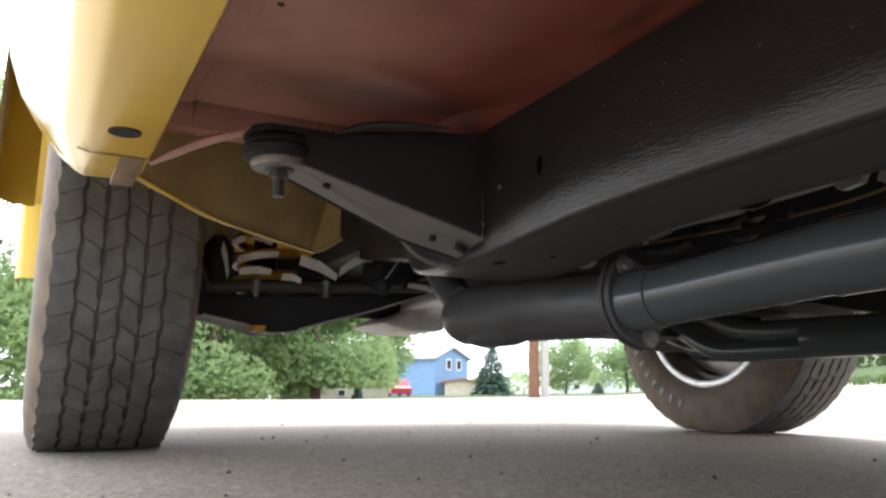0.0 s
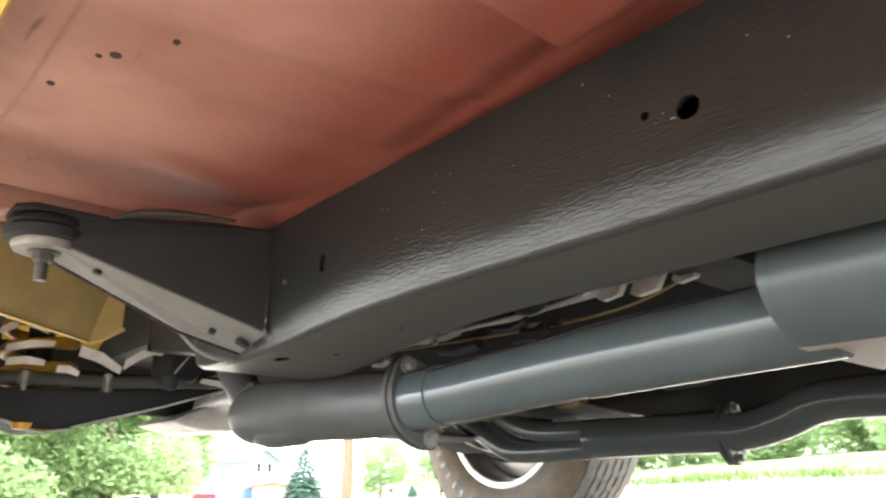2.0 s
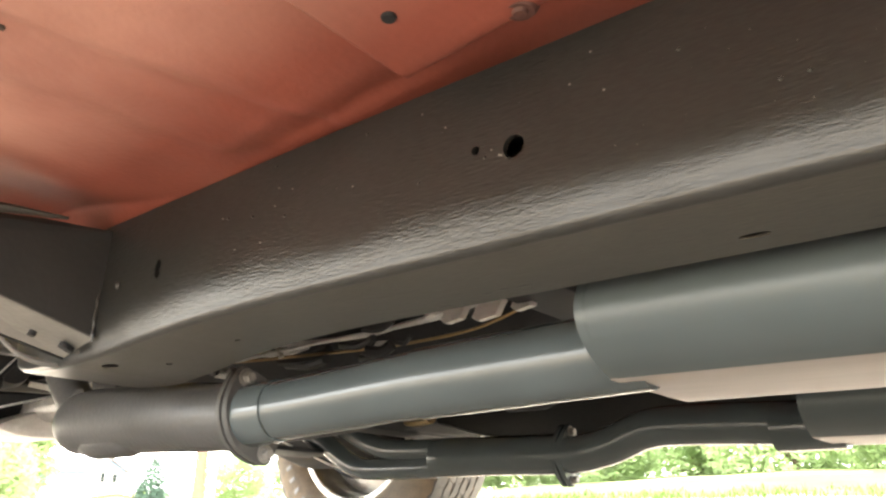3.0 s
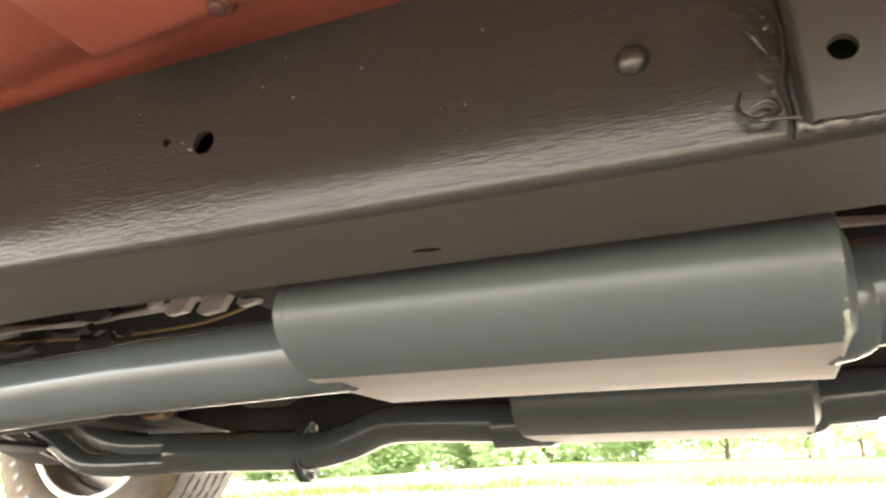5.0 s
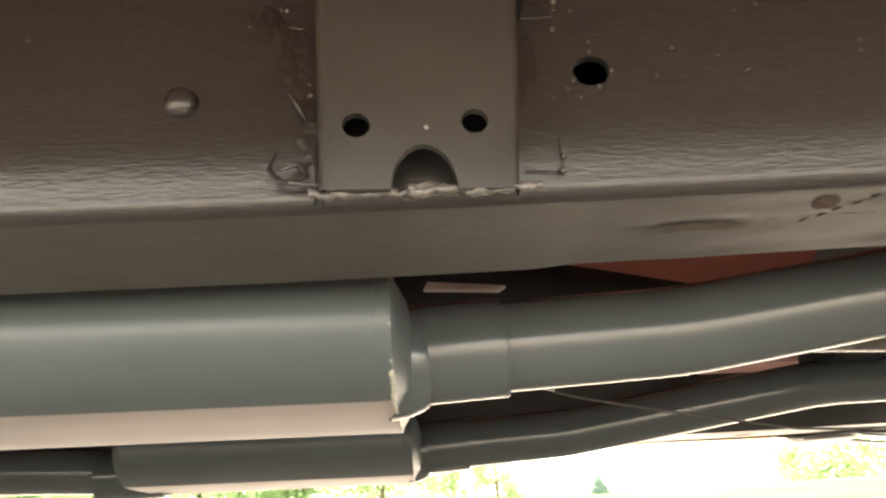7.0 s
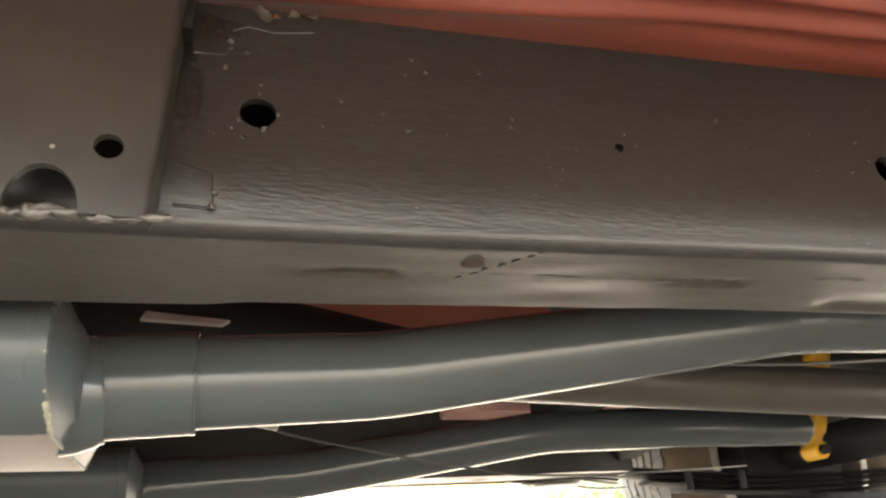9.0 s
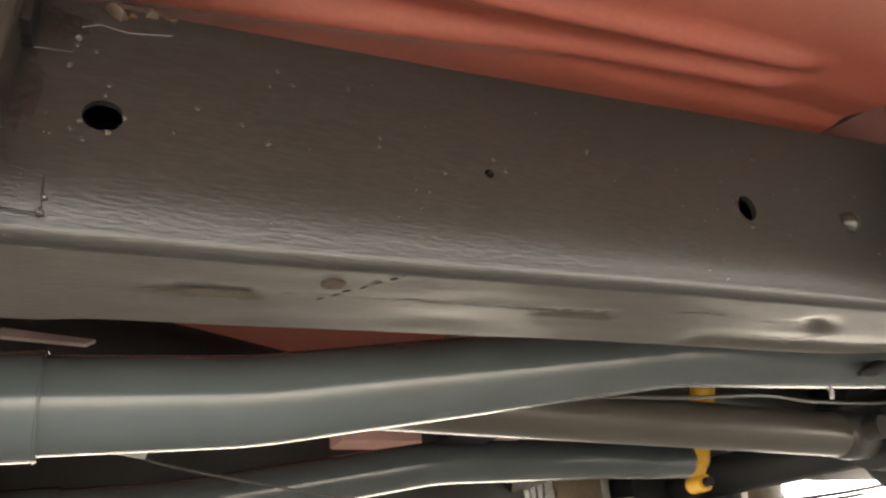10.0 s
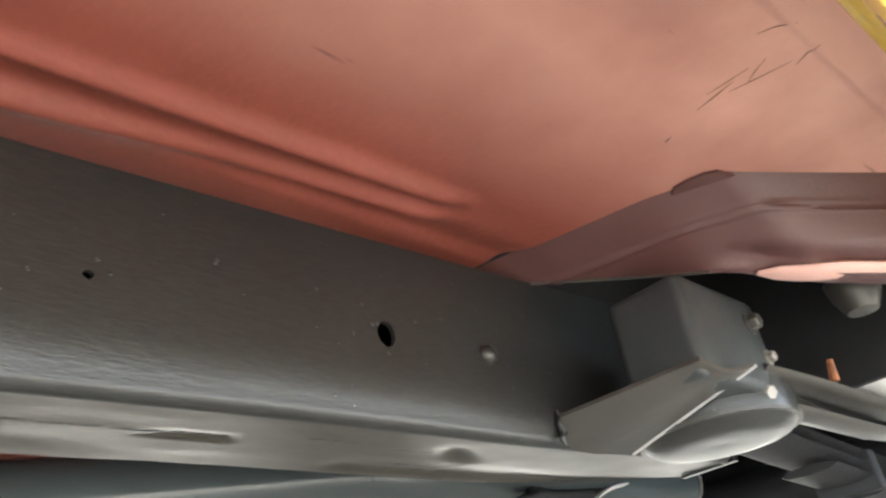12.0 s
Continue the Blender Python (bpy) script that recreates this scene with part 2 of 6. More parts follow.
def box_mesh(x0, x1, y0, y1, z0, z1, bevel=0.004, segments=2):
    bm = bmesh.new()
    bmesh.ops.create_cube(bm, size=1)
    for v in bm.verts:
        v.co = Vector(((x0 + x1) / 2 + v.co.x * (x1 - x0), (y0 + y1) / 2 + v.co.y * (y1 - y0), (z0 + z1) / 2 + v.co.z * (z1 - z0)))
    if bevel:
        bmesh.ops.bevel(bm, geom=bm.edges[:], offset=bevel, segments=segments, affect="EDGES", profile=0.6)
    for f in bm.faces:
        f.smooth = True
    me = bpy.data.meshes.new("block")
    bm.to_mesh(me)
    bm.free()
    return sharpen(me)


def spline(points, steps=8):
    """Catmull-Rom through the points."""
    p = [Vector(q) for q in points]
    p = [2 * p[0] - p[1]] + p + [2 * p[-1] - p[-2]]
    out = []
    for i in range(1, len(p) - 2):
        for k in range(steps):
            t = k / steps
            a, b, c, d = p[i - 1 : i + 3]
            out.append(0.5 * (2 * b + (c - a) * t + (2 * a - 5 * b + 4 * c - d) * t * t + (3 * b - a - 3 * c + d) * t**3))
    return out + [p[-2]]


def tube_mesh(points, radius, sides=24, caps=True, curved=True, steps=8, flat=1.0):
    """A round bar or pipe along a line; radius may be a list with a value for each point."""
    line = spline(points, steps) if curved else [Vector(q) for q in points]
    if isinstance(radius, (list, tuple)):
        radii = np.interp(np.linspace(0, len(radius) - 1, len(line)), range(len(radius)), radius)
    else:
        radii = [radius] * len(line)
    verts, faces = [], []
    up = Vector((0, 0, 1))
    for i, c in enumerate(line):
        way = (line[min(i + 1, len(line) - 1)] - line[max(i - 1, 0)]).normalized()
        if abs(way.dot(up)) > 0.97:
            up = Vector((1, 0, 0))
        a = way.cross(up).normalized()
        b = a.cross(way).normalized()
        up = b
        for k in range(sides):
            w = 2 * math.pi * k / sides
            verts.append(c + float(radii[i]) * (math.cos(w) * a + flat * math.sin(w) * b))
    for i in range(len(line) - 1):
        for k in range(sides):
            faces.append((i * sides + k, i * sides + (k + 1) % sides, (i + 1) * sides + (k + 1) % sides, (i + 1) * sides + k))
    if caps:
        faces += [tuple(range(sides)), tuple(range((len(line) - 1) * sides, len(line) * sides))]
    return sharpen(mesh_of("tube", verts, faces), 40)


def lathe_mesh(profile, centre, axis="x", sides=64, closed=False):
    """A ring or disc: profile of (along the axis, radius)."""
    verts, faces = [], []
    n = len(profile)
    for k in range(sides):
        w = 2 * math.pi * k / sides
        for a, r in profile:
            u, v = r * math.cos(w), r * math.sin(w)
            off = {"x": (a, u, v), "y": (u, a, v), "z": (u, v, a)}[axis]
            verts.append(Vector(centre) + Vector(off))
    for k in range(sides):
        for i in range(n - (0 if closed else 1)):
            faces.append((k * n + i, k * n + (i + 1) % n, ((k + 1) % sides) * n + (i + 1) % n, ((k + 1) % sides) * n + i))
    return sharpen(mesh_of("ring", verts, faces), 40)


def plate_mesh(outline, holes, depth, place, bevel=0.0):
    """A sheet with real holes: outline and holes as lists of (u, v); place(u, v, w) gives the point, w from 0 to depth."""
    cu = bpy.data.curves.new("outline", "CURVE")
    cu.dimensions, cu.fill_mode = "2D", "BOTH"
    cu.extrude = depth / 2
    for ring in (outline, *holes):
        s = cu.splines.new("POLY")
        s.points.add(len(ring) - 1)
        for q, (u, v) in zip(s.points, ring):
            q.co = (u, v, 0, 1)
        s.use_cyclic_u = True
    ob = bpy.data.objects.new("outline", cu)
    scene.collection.objects.link(ob)
    bpy.context.view_layer.update()
    me = bpy.data.meshes.new_from_object(ob.evaluated_get(bpy.context.evaluated_depsgraph_get()))
    bpy.data.objects.remove(ob)
    bpy.data.curves.remove(cu)
    for v in me.vertices:
        v.co = place(v.co.x, v.co.y, v.co.z + depth / 2)
    bm = bmesh.new()
    bm.from_mesh(me)
    bmesh.ops.remove_doubles(bm, verts=bm.verts, dist=1e-6)
    bmesh.ops.recalc_face_normals(bm, faces=bm.faces)
    bm.to_mesh(me)
    bm.free()
    me.materials.clear()
    for p in me.polygons:
        p.use_smooth = True
    return sharpen(me, 20)


def oval(u, v, a, b=None, tilt=0.0, n=20):
    b = b or a
    c, s = math.cos(tilt), math.sin(tilt)
    return [(u + a * math.cos(w) * c - b * math.sin(w) * s, v + a * math.cos(w) * s + b * math.sin(w) * c) for w in (2 * math.pi * k / n for k in range(n))]


def hex_bolt_mesh(centre, way, radius, length, washer=True):
    """A hexagon head on a washer, along way from the seat."""
    q = Vector(way).to_track_quat("Z", "Y")
    verts, faces = [], []

    def ring(r, h, n, turn=0):
        base = len(verts)
        for k in range(n):
            w = 2 * math.pi * k / n + turn
            verts.append(Vector(centre) + q @ Vector((r * math.cos(w), r * math.sin(w), h)))
        return list(range(base, base + n))

    if washer:
        a, b = ring(radius * 1.5, 0, 18), ring(radius * 1.5, radius * 0.25, 18)
        faces.extend((a[i], a[(i + 1) % 18], b[(i + 1) % 18], b[i]) for i in range(18))
        faces.append(tuple(b))
    h0 = radius * 0.2
    a, b, c = ring(radius, h0, 6), ring(radius, h0 + length * 0.8, 6), ring(radius * 0.8, h0 + length, 6)
    for p, r in ((a, b), (b, c)):
        faces.extend((p[i], p[(i + 1) % 6], r[(i + 1) % 6], r[i]) for i in range(6))
    faces.append(tuple(c))
    return mesh_of("bolt", verts, faces, False)


def bump_line(y, table, soft=0.035):
    """A value along the car from a table, eased at the table's corners."""
    at = y + soft * np.array((-1.0, -0.5, 0.0, 0.5, 1.0))
    return float(np.interp(at, [p[0] for p in table], [p[1] for p in table]) @ (0.1, 0.2, 0.4, 0.2, 0.1))


def smooth(a, b, x):
    k = max(0.0, min(1.0, (x - a) / (b - a)))
    return k * k * (3 - 2 * k)


def slab_mesh(points, thick, way):
    w = Vector(way).normalized() * thick
    n = len(points)
    verts = [Vector(p) for p in points] + [Vector(p) + w for p in points]
    faces = [tuple(range(n)), tuple(range(2 * n - 1, n - 1, -1))] + [(i, (i + 1) % n, n + (i + 1) % n, n + i) for i in range(n)]
    return mesh_of("slab", verts, faces, False)


CX = 0.87  # the car's middle line


# ---- ground ----
def rise(az):
    """The slope of the land in a direction, degrees from straight ahead to the right."""
    return math.tan(radians(bump_line(az, [(-180, 0.8), (-60, -0.5), (0, -1.5), (10, -1.25), (25, -0.65), (35, -0.42), (42, -0.2), (48, 0.5), (56, 1.8), (75, 3.0), (120, 3.0), (180, 0.8)], 3.0)))


def land(x, y):
    r = math.hypot(x, y)
    az = math.degrees(math.atan2(x, y))
    k = max(0.0, min(1.0, (r - 3.5) / 14.0))
    return r * rise(az) * k * k * (3 - 2 * k)


def ground_mesh():
    radii = [0.0] + [0.25 * 1.16**i for i in range(1, 66)]
    n = 144
    verts, faces = [(0, 0, 0)], []
    for r in radii[1:]:
        for k in range(n):
            w = 2 * math.pi * k / n
            x, y = r * math.sin(w), r * math.cos(w)
            verts.append((x, y, land(x, y)))
    faces += [(0, 1 + k, 1 + (k + 1) % n) for k in range(n)]
    for i in range(len(radii) - 2):
        for k in range(n):
            a, b = 1 + i * n + k, 1 + i * n + (k + 1) % n
            faces.append((a, b, b + n, a + n))
    return mesh_of("ground", verts, faces)


def ground_material():
    m = bpy.data.materials.new("concrete_and_lawn")
    m.use_nodes = True
    n, l = m.node_tree.nodes, m.node_tree.links
    b = n["Principled BSDF"]
    geo = n.new("ShaderNodeNewGeometry")
    noises = []
    for s, d in ((3.0, 4), (60.0, 6), (420.0, 4)):
        t = n.new("ShaderNodeTexNoise")
        t.inputs["Scale"].default_value, t.inputs["Detail"].default_value = s, d
        l.new(geo.outputs["Position"], t.inputs["Vector"])
        noises.append(t)
    ramp = n.new("ShaderNodeValToRGB")
    e = ramp.color_ramp.elements
    e[0].position, e[0].color = 0.3, (0.25, 0.21, 0.165, 1)
    e[1].position, e[1].color = 0.7, (0.475, 0.42, 0.35, 1)
    mix = n.new("ShaderNodeMath")
    mix.operation = "MULTIPLY_ADD"
    mix.inputs[1].default_value = 0.5
    l.new(noises[1].outputs["Fac"], mix.inputs[0])
    h2 = n.new("ShaderNodeMath")
    h2.operation = "MULTIPLY"
    h2.inputs[1].default_value = 0.5
    l.new(noises[2].outputs["Fac"], h2.inputs[0])
    l.new(h2.outputs[0], mix.inputs[2])
    l.new(mix.outputs[0], ramp.inputs["Fac"])
    stain = n.new("ShaderNodeMix")
    stain.data_type, stain.blend_type = "RGBA", "MULTIPLY"
    stain.inputs["Factor"].default_value = 0.5
    l.new(ramp.outputs[0], stain.inputs["A"])
    sr = n.new("ShaderNodeValToRGB")
    sr.color_ramp.elements[0].color, sr.color_ramp.elements[1].color = (0.75, 0.7, 0.64, 1), (1.25, 1.25, 1.25, 1)
    l.new(noises[0].outputs["Fac"], sr.inputs["Fac"])
    l.new(sr.outputs[0], stain.inputs["B"])
    l.new(stain.outputs["Result"], b.inputs["Base Color"])
    # sand grains and darker grit
    cell = n.new("ShaderNodeTexVoronoi")
    cell.inputs["Scale"].default_value = 260
    l.new(geo.outputs["Position"], cell.inputs["Vector"])
    grit = n.new("ShaderNodeMix")
    grit.data_type, grit.blend_type = "RGBA", "MULTIPLY"
    gr = n.new("ShaderNodeValToRGB")
    ge = gr.color_ramp.elements
    ge[0].position, ge[0].color = 0.0, (0.55, 0.5, 0.45, 1)
    ge[1].position, ge[1].color = 1.0, (1.35, 1.33, 1.3, 1)
    sepc = n.new("ShaderNodeSeparateColor")
    l.new(cell.outputs["Color"], sepc.inputs[0])
    l.new(sepc.outputs[0], gr.inputs["Fac"])
    grit.inputs["Factor"].default_value = 0.75
    l.new(stain.outputs["Result"], grit.inputs["A"])
    l.new(gr.outputs[0], grit.inputs["B"])
    l.new(grit.outputs["Result"], b.inputs["Base Color"])
    b.inputs["Roughness"].default_value = 0.85
    bp = n.new("ShaderNodeBump")
    bp.inputs["Strength"].default_value, bp.inputs["Distance"].default_value = 0.6, 0.003
    l.new(noises[2].outputs["Fac"], bp.inputs["Height"])
    l.new(bp.outputs[0], b.inputs["Normal"])
    return m


CONCRETE = ground_material()
LAWN = material("lawn", (0.02, 0.05, 0.006), 0.9, vary=0.5, scale=0.7, bump=0.4, fine=6, tint=(0.095, 0.125, 0.03), spec=0.1)
GRASS = material("grass_blades", (0.05, 0.12, 0.012), 0.6, vary=0.4, scale=2, bump=0, tint=(0.12, 0.17, 0.04), spec=0.2)
tagged(part("ground", ground_mesh(), CONCRETE, None), "weathered tan concrete drive and street under the car", "ground", kind="structure")


def lawn_mesh(az0, az1, r0, r1, wob=0.06):
    """A strip of land a hand above the street, uneven at its edge."""
    verts, faces = [], []
    na, nr = 60, 24
    for i in range(na + 1):
        az = az0 + (az1 - az0) * i / na
        near = r0 * (1 + wob * noise.noise(Vector((az * 0.25, 1, 0))))
        for j in range(nr + 1):
            r = near * (r1 / near) ** (j / nr)
            x, y = r * math.sin(radians(az)), r * math.cos(radians(az))
            verts.append((x, y, land(x, y) + (0.02 if j else -0.05) + 0.004 * r * noise.noise(Vector((x * 0.2, y * 0.2, 3)))))
    for i in range(na):
        for j in range(nr):
            a = i * (nr + 1) + j
            faces.append((a, a + 1, a + nr + 2, a + nr + 1))
    return mesh_of("lawn", verts, faces)


tagged(part("lawn", lawn_mesh(-30, 46, 26, 300), LAWN, None), "mown green lawn beyond the street", "lawn", kind="structure")
tagged(part("lawn", lawn_mesh(46, 178, 10.6, 300), LAWN, None), "sunlit green and yellow grass beside the drive", "lawn", kind="structure")


def verge():
    """Longer blades in tufts along the near edge of the grass."""
    rng = random.Random(31)
    verts, faces = [], []
    for k in range(5200):
        az = rng.uniform(48, 112)
        r = 10.9 + 1.6 * rng.random() ** 1.4
        x, y = r * math.sin(radians(az)), r * math.cos(radians(az))
        if noise.noise(Vector((x * 1.1, y * 1.1, 4))) < rng.uniform(-0.35, 0.25):
            continue
        h, w, turn = rng.uniform(0.05, 0.13), rng.uniform(0.006, 0.012), rng.uniform(0, 6.28)
        base, n = Vector((x, y, land(x, y))), len(verts)
        side, lean = Vector((math.cos(turn), math.sin(turn), 0)) * w, Vector((rng.uniform(-0.5, 0.5), rng.uniform(-0.5, 0.5), 0)) * h
        verts += [base - side, base + side, base + side * 0.7 + lean * 0.4 + Vector((0, 0, h * 0.6)), base - side * 0.7 + lean * 0.4 + Vector((0, 0, h * 0.6)), base + lean + Vector((0, 0, h))]
        faces += [(n, n + 1, n + 2, n + 3), (n + 3, n + 2, n + 4)]
    tagged(part("grass", mesh_of("grass", verts, faces), GRASS, None), "long green grass along the edge of the drive", "grass", kind="stuff")


verge()


def pebbles():
    """Loose grit on the drive."""
    rng = random.Random(12)
    verts, faces = [], []
    for k in range(150):
        y = 0.7 + 4.5 * rng.random() ** 1.6
        x = rng.uniform(-0.3, 0.75 * y + 0.6)
        r = 0.0012 + 0.0032 * rng.random() ** 3
        c, n = Vector((x, y, land(x, y) + r * 0.4)), len(verts)
        for d in ((1, 0, 0), (0, 1, 0), (-1, 0, 0), (0, -1, 0), (0, 0, 0.8), (0, 0, -0.8)):
            verts.append(c + Vector(d) * r * rng.uniform(0.7, 1.3))
        for a, b in ((0, 1), (1, 2), (2, 3), (3, 0)):
            faces += [(n + a, n + b, n + 4), (n + b, n + a, n + 5)]
    tagged(part("pebbles", mesh_of("pebbles", verts, faces), CHIP, None), "small dark pebbles scattered on the concrete", "pebbles", kind="stuff")


pebbles()


# ---- the car: frame ----
car = thing("car", "yellow car with red oxide floor, dark grey frame and dual exhaust", "car", at=(CX, 0, 0))
chassis_frame = part("chassis_frame", box_mesh(0.55, 1.19, -0.80, -0.72, 0.33, 0.37), BLACK, car, "dark grey painted box section frame")

BOTTOM = [(-0.97, 0.2662), (-0.75, 0.2592), (-0.53, 0.2567), (-0.3, 0.2512), (-0.1, 0.2482), (0.4, 0.2472), (0.47, 0.2452), (0.54, 0.2412), (0.61, 0.2342), (0.7, 0.2292), (0.82, 0.2382), (1.0, 0.2882), (1.25, 0.3282)]
TOP = [(-0.97, 0.40), (-0.75, 0.384), (-0.5, 0.375), (-0.1, 0.362), (0.3, 0.361), (0.75, 0.355), (1.0, 0.40), (1.25, 0.44)]
OUTER = [(-0.97, 0.353), (-0.75, 0.3555), (-0.4, 0.36), (0.70, 0.362), (0.85, 0.385), (1.0, 0.45), (1.25, 0.47)]
INNER = [(-0.97, 0.405), (-0.9, 0.43), (-0.85, 0.443), (-0.745, 0.452), (-0.2, 0.455), (0.35, 0.461), (0.5, 0.467), (0.61, 0.481), (0.85, 0.515), (1.25, 0.555)]
RAD = 0.007
FOOT = 0.036  # the side leans in slightly over this height above the bottom
RAIL_Y = [-0.97 + 0.025 * i for i in range(89)]
LAP = 30  # behind this station the bottom plate is lapped over the side


def lean(y):
    """How far the foot of the side leans in, less towards the tail."""
    return 0.0030 + 0.0009 * smooth(-0.35, 0.0, y)


def dent_z(x, y):
    """Relief of the beaten bottom plate towards the tail, upwards."""
    h = 0.0034 * smooth(0.412, 0.447, x) * smooth(-0.588, -0.616, y + 0.25 * (x - 0.42)) * (1 - smooth(-0.694, -0.708, y - 0.5 * (x - 0.42)))
    h += 0.0036 * smooth(0.408, 0.444, x) * smooth(-0.702, -0.716, y - 0.8 * (x - 0.42))
    u, v = (x - 0.400) * 0.9 + (y + 0.680) * 0.42, (y + 0.680) * 0.9 - (x - 0.400) * 0.42
    h += 0.0042 * math.exp(-((u / 0.009) ** 2) - (v / 0.017) ** 2)
    for x0, ya, yb in ((0.4125, -0.262, -0.314), (0.413, -0.463, -0.522)):
        h += 0.0024 * smooth(x0 - 0.016, x0 - 0.001, x) * (1 - smooth(x0, x0 + 0.0025, x)) * smooth(ya, ya - 0.03, y) * smooth(yb - 0.004, yb, y)
    h += 0.0012 * math.exp(-(((x - 0.43) / 0.012) ** 2) - ((y + 0.42) / 0.03) ** 2)
    h *= 1 - smooth(0.440, 0.451, x)
    return h + 0.0004 * noise.noise(Vector((x * 60, y * 25, 1)))


def panel_mesh(holes, place, thick=0.004, first=0):
    """A long sheet in short strips; strips with holes in them are cut out properly."""
    bm = bmesh.new()
    i = first
    while i < len(RAIL_Y) - 1:
        j = i + 1
        grown = True
        while grown:
            grown = False
            for h in holes:
                lo, hi = min(p[0] for p in h), max(p[0] for p in h)
                if lo < RAIL_Y[j] and hi > RAIL_Y[i] and hi >= RAIL_Y[j] - 0.002:
                    j, grown = j + 1, True
        inside = [h for h in holes if min(p[0] for p in h) > RAIL_Y[i] and max(p[0] for p in h) < RAIL_Y[j]]
        if inside:
            edge = [(y, 0.0) for y in RAIL_Y[i : j + 1]] + [(y, 1.0) for y in reversed(RAIL_Y[i : j + 1])]
            piece = plate_mesh(edge, inside, thick, place)
            bm.from_mesh(piece)
        else:
            rows = [[bm.verts.new(place(RAIL_Y[k], v / 6, 0)) for v in range(7)] for k in (i, j)]
            for v in range(6):
                bm.faces.new((rows[0][v], rows[0][v + 1], rows[1][v + 1], rows[1][v])).smooth = True
        i = j
    bmesh.ops.remove_doubles(bm, verts=bm.verts, dist=1e-5)
    bmesh.ops.recalc_face_normals(bm, faces=bm.faces)
    me = bpy.data.meshes.new("panel")
    bm.to_mesh(me)
    bm.free()
    return sharpen(me, 25)


def rail_parts(side):
    """side 1: the rail as it stands; -1: its mirror image over the middle line."""
    def mir(p):
        return Vector(p) if side > 0 else Vector((2 * CX - p[0], p[1], p[2]))

    def v_of(y, z):
        return (z - bump_line(y, BOTTOM) - FOOT) / (bump_line(y, TOP) - bump_line(y, BOTTOM) - FOOT)

    holes = []
    for y, z, a, b in ((0.170, 0.304, 0.0072, 0.0072), (0.197, 0.309, 0.0028, 0.0028), (0.534, 0.298, 0.0042, 0.0085), (-0.244, 0.3085, 0.0082, 0.0076),
                       (-0.425, 0.310, 0.0026, 0.0026), (-0.596, 0.3135, 0.0068, 0.0084)):
        h = bump_line(y, TOP) - bump_line(y, BOTTOM) - FOOT
        holes.append([(u, v_of(y, z) + (w - 0) / h) for u, w in oval(y, 0, a, b)])

    def on_side(u, v, w):
        b, t = bump_line(u, BOTTOM) + FOOT, bump_line(u, TOP)
        return mir((bump_line(u, OUTER) + w, u, b + v * (t - b)))

    rail = part("frame_rail", panel_mesh(holes, on_side), FRAME, chassis_frame)
    # bottom flange with its slots
    slots = [oval(0.065, 0.69, 0.0085, 0.045), oval(0.61, 0.53, 0.004, 0.03), oval(0.50, 0.56, 0.004, 0.02), oval(0.655, 0.2, 0.010, 0.06)]

    def on_bottom(u, v, w):
        a, b = bump_line(u, OUTER) + RAD + lean(u), bump_line(u, INNER)
        return mir((a + v * (b - a), u, bump_line(u, BOTTOM) + w))

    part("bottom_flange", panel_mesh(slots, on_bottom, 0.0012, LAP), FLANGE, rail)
    # beaten rear stretch of the bottom, its plate lapped behind the corner
    verts, faces = [], []
    ys, cols = [RAIL_Y[0] + 0.005 * k for k in range(int((RAIL_Y[LAP] - RAIL_Y[0]) / 0.005 + 1.5))], 44
    for y in ys:
        a, b, z = bump_line(y, OUTER) + RAD + lean(y), bump_line(y, INNER), bump_line(y, BOTTOM)
        lap = 0.0019 * smooth(-0.22, -0.25, y)
        verts.append(mir((a, y, z)))
        for k in range(cols):
            x = a + 0.0007 + (b - a - 0.0007) * k / (cols - 1)
            verts.append(mir((x, y, z + lap + dent_z(x, y) * smooth(-0.22, -0.26, y) * smooth(0, 2, k))))
    w = cols + 1
    faces = [(r * w + k, r * w + k + 1, r * w + w + k + 1, r * w + w + k) for r in range(len(ys) - 1) for k in range(cols)]
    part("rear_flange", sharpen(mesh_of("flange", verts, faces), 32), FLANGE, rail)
    # leaning foot of the side, rounded lower corner, inner side and top
    verts, faces = [], []
    for y in RAIL_Y:
        o, i, b, t = (bump_line(y, q) for q in (OUTER, INNER, BOTTOM, TOP))
        for k in range(6):
            verts.append(mir((o + lean(y) * (k / 6) ** 2, y, b + FOOT - (FOOT - RAD) * k / 6)))
        for k in range(9):
            w = math.pi / 2 * k / 8
            verts.append(mir((o + lean(y) + RAD - RAD * math.cos(w), y, b + RAD - RAD * math.sin(w))))
        verts += [mir((i, y, b + 0.002)), mir((i, y, t)), mir((o, y, t))]
    for r in range(len(RAIL_Y) - 1):
        for k in (*range(14), 15, 16):
            faces.append((r * 18 + k, r * 18 + k + 1, r * 18 + k + 19, r * 18 + k + 18))
    me = sharpen(mesh_of("corner", verts, faces), 50)
    part("rail_corner", me, FRAME, rail)
    # closed ends
    for y in (RAIL_Y[0], RAIL_Y[-1]):
        o, i, b, t = (bump_line(y, q) for q in (OUTER, INNER, BOTTOM, TOP))
        xs = sorted((mir((o, y, b)).x, mir((i, y, b)).x))
        part("end_plate", box_mesh(xs[0], xs[1], y - 0.003, y + 0.003, b, t, 0), FRAME, rail)
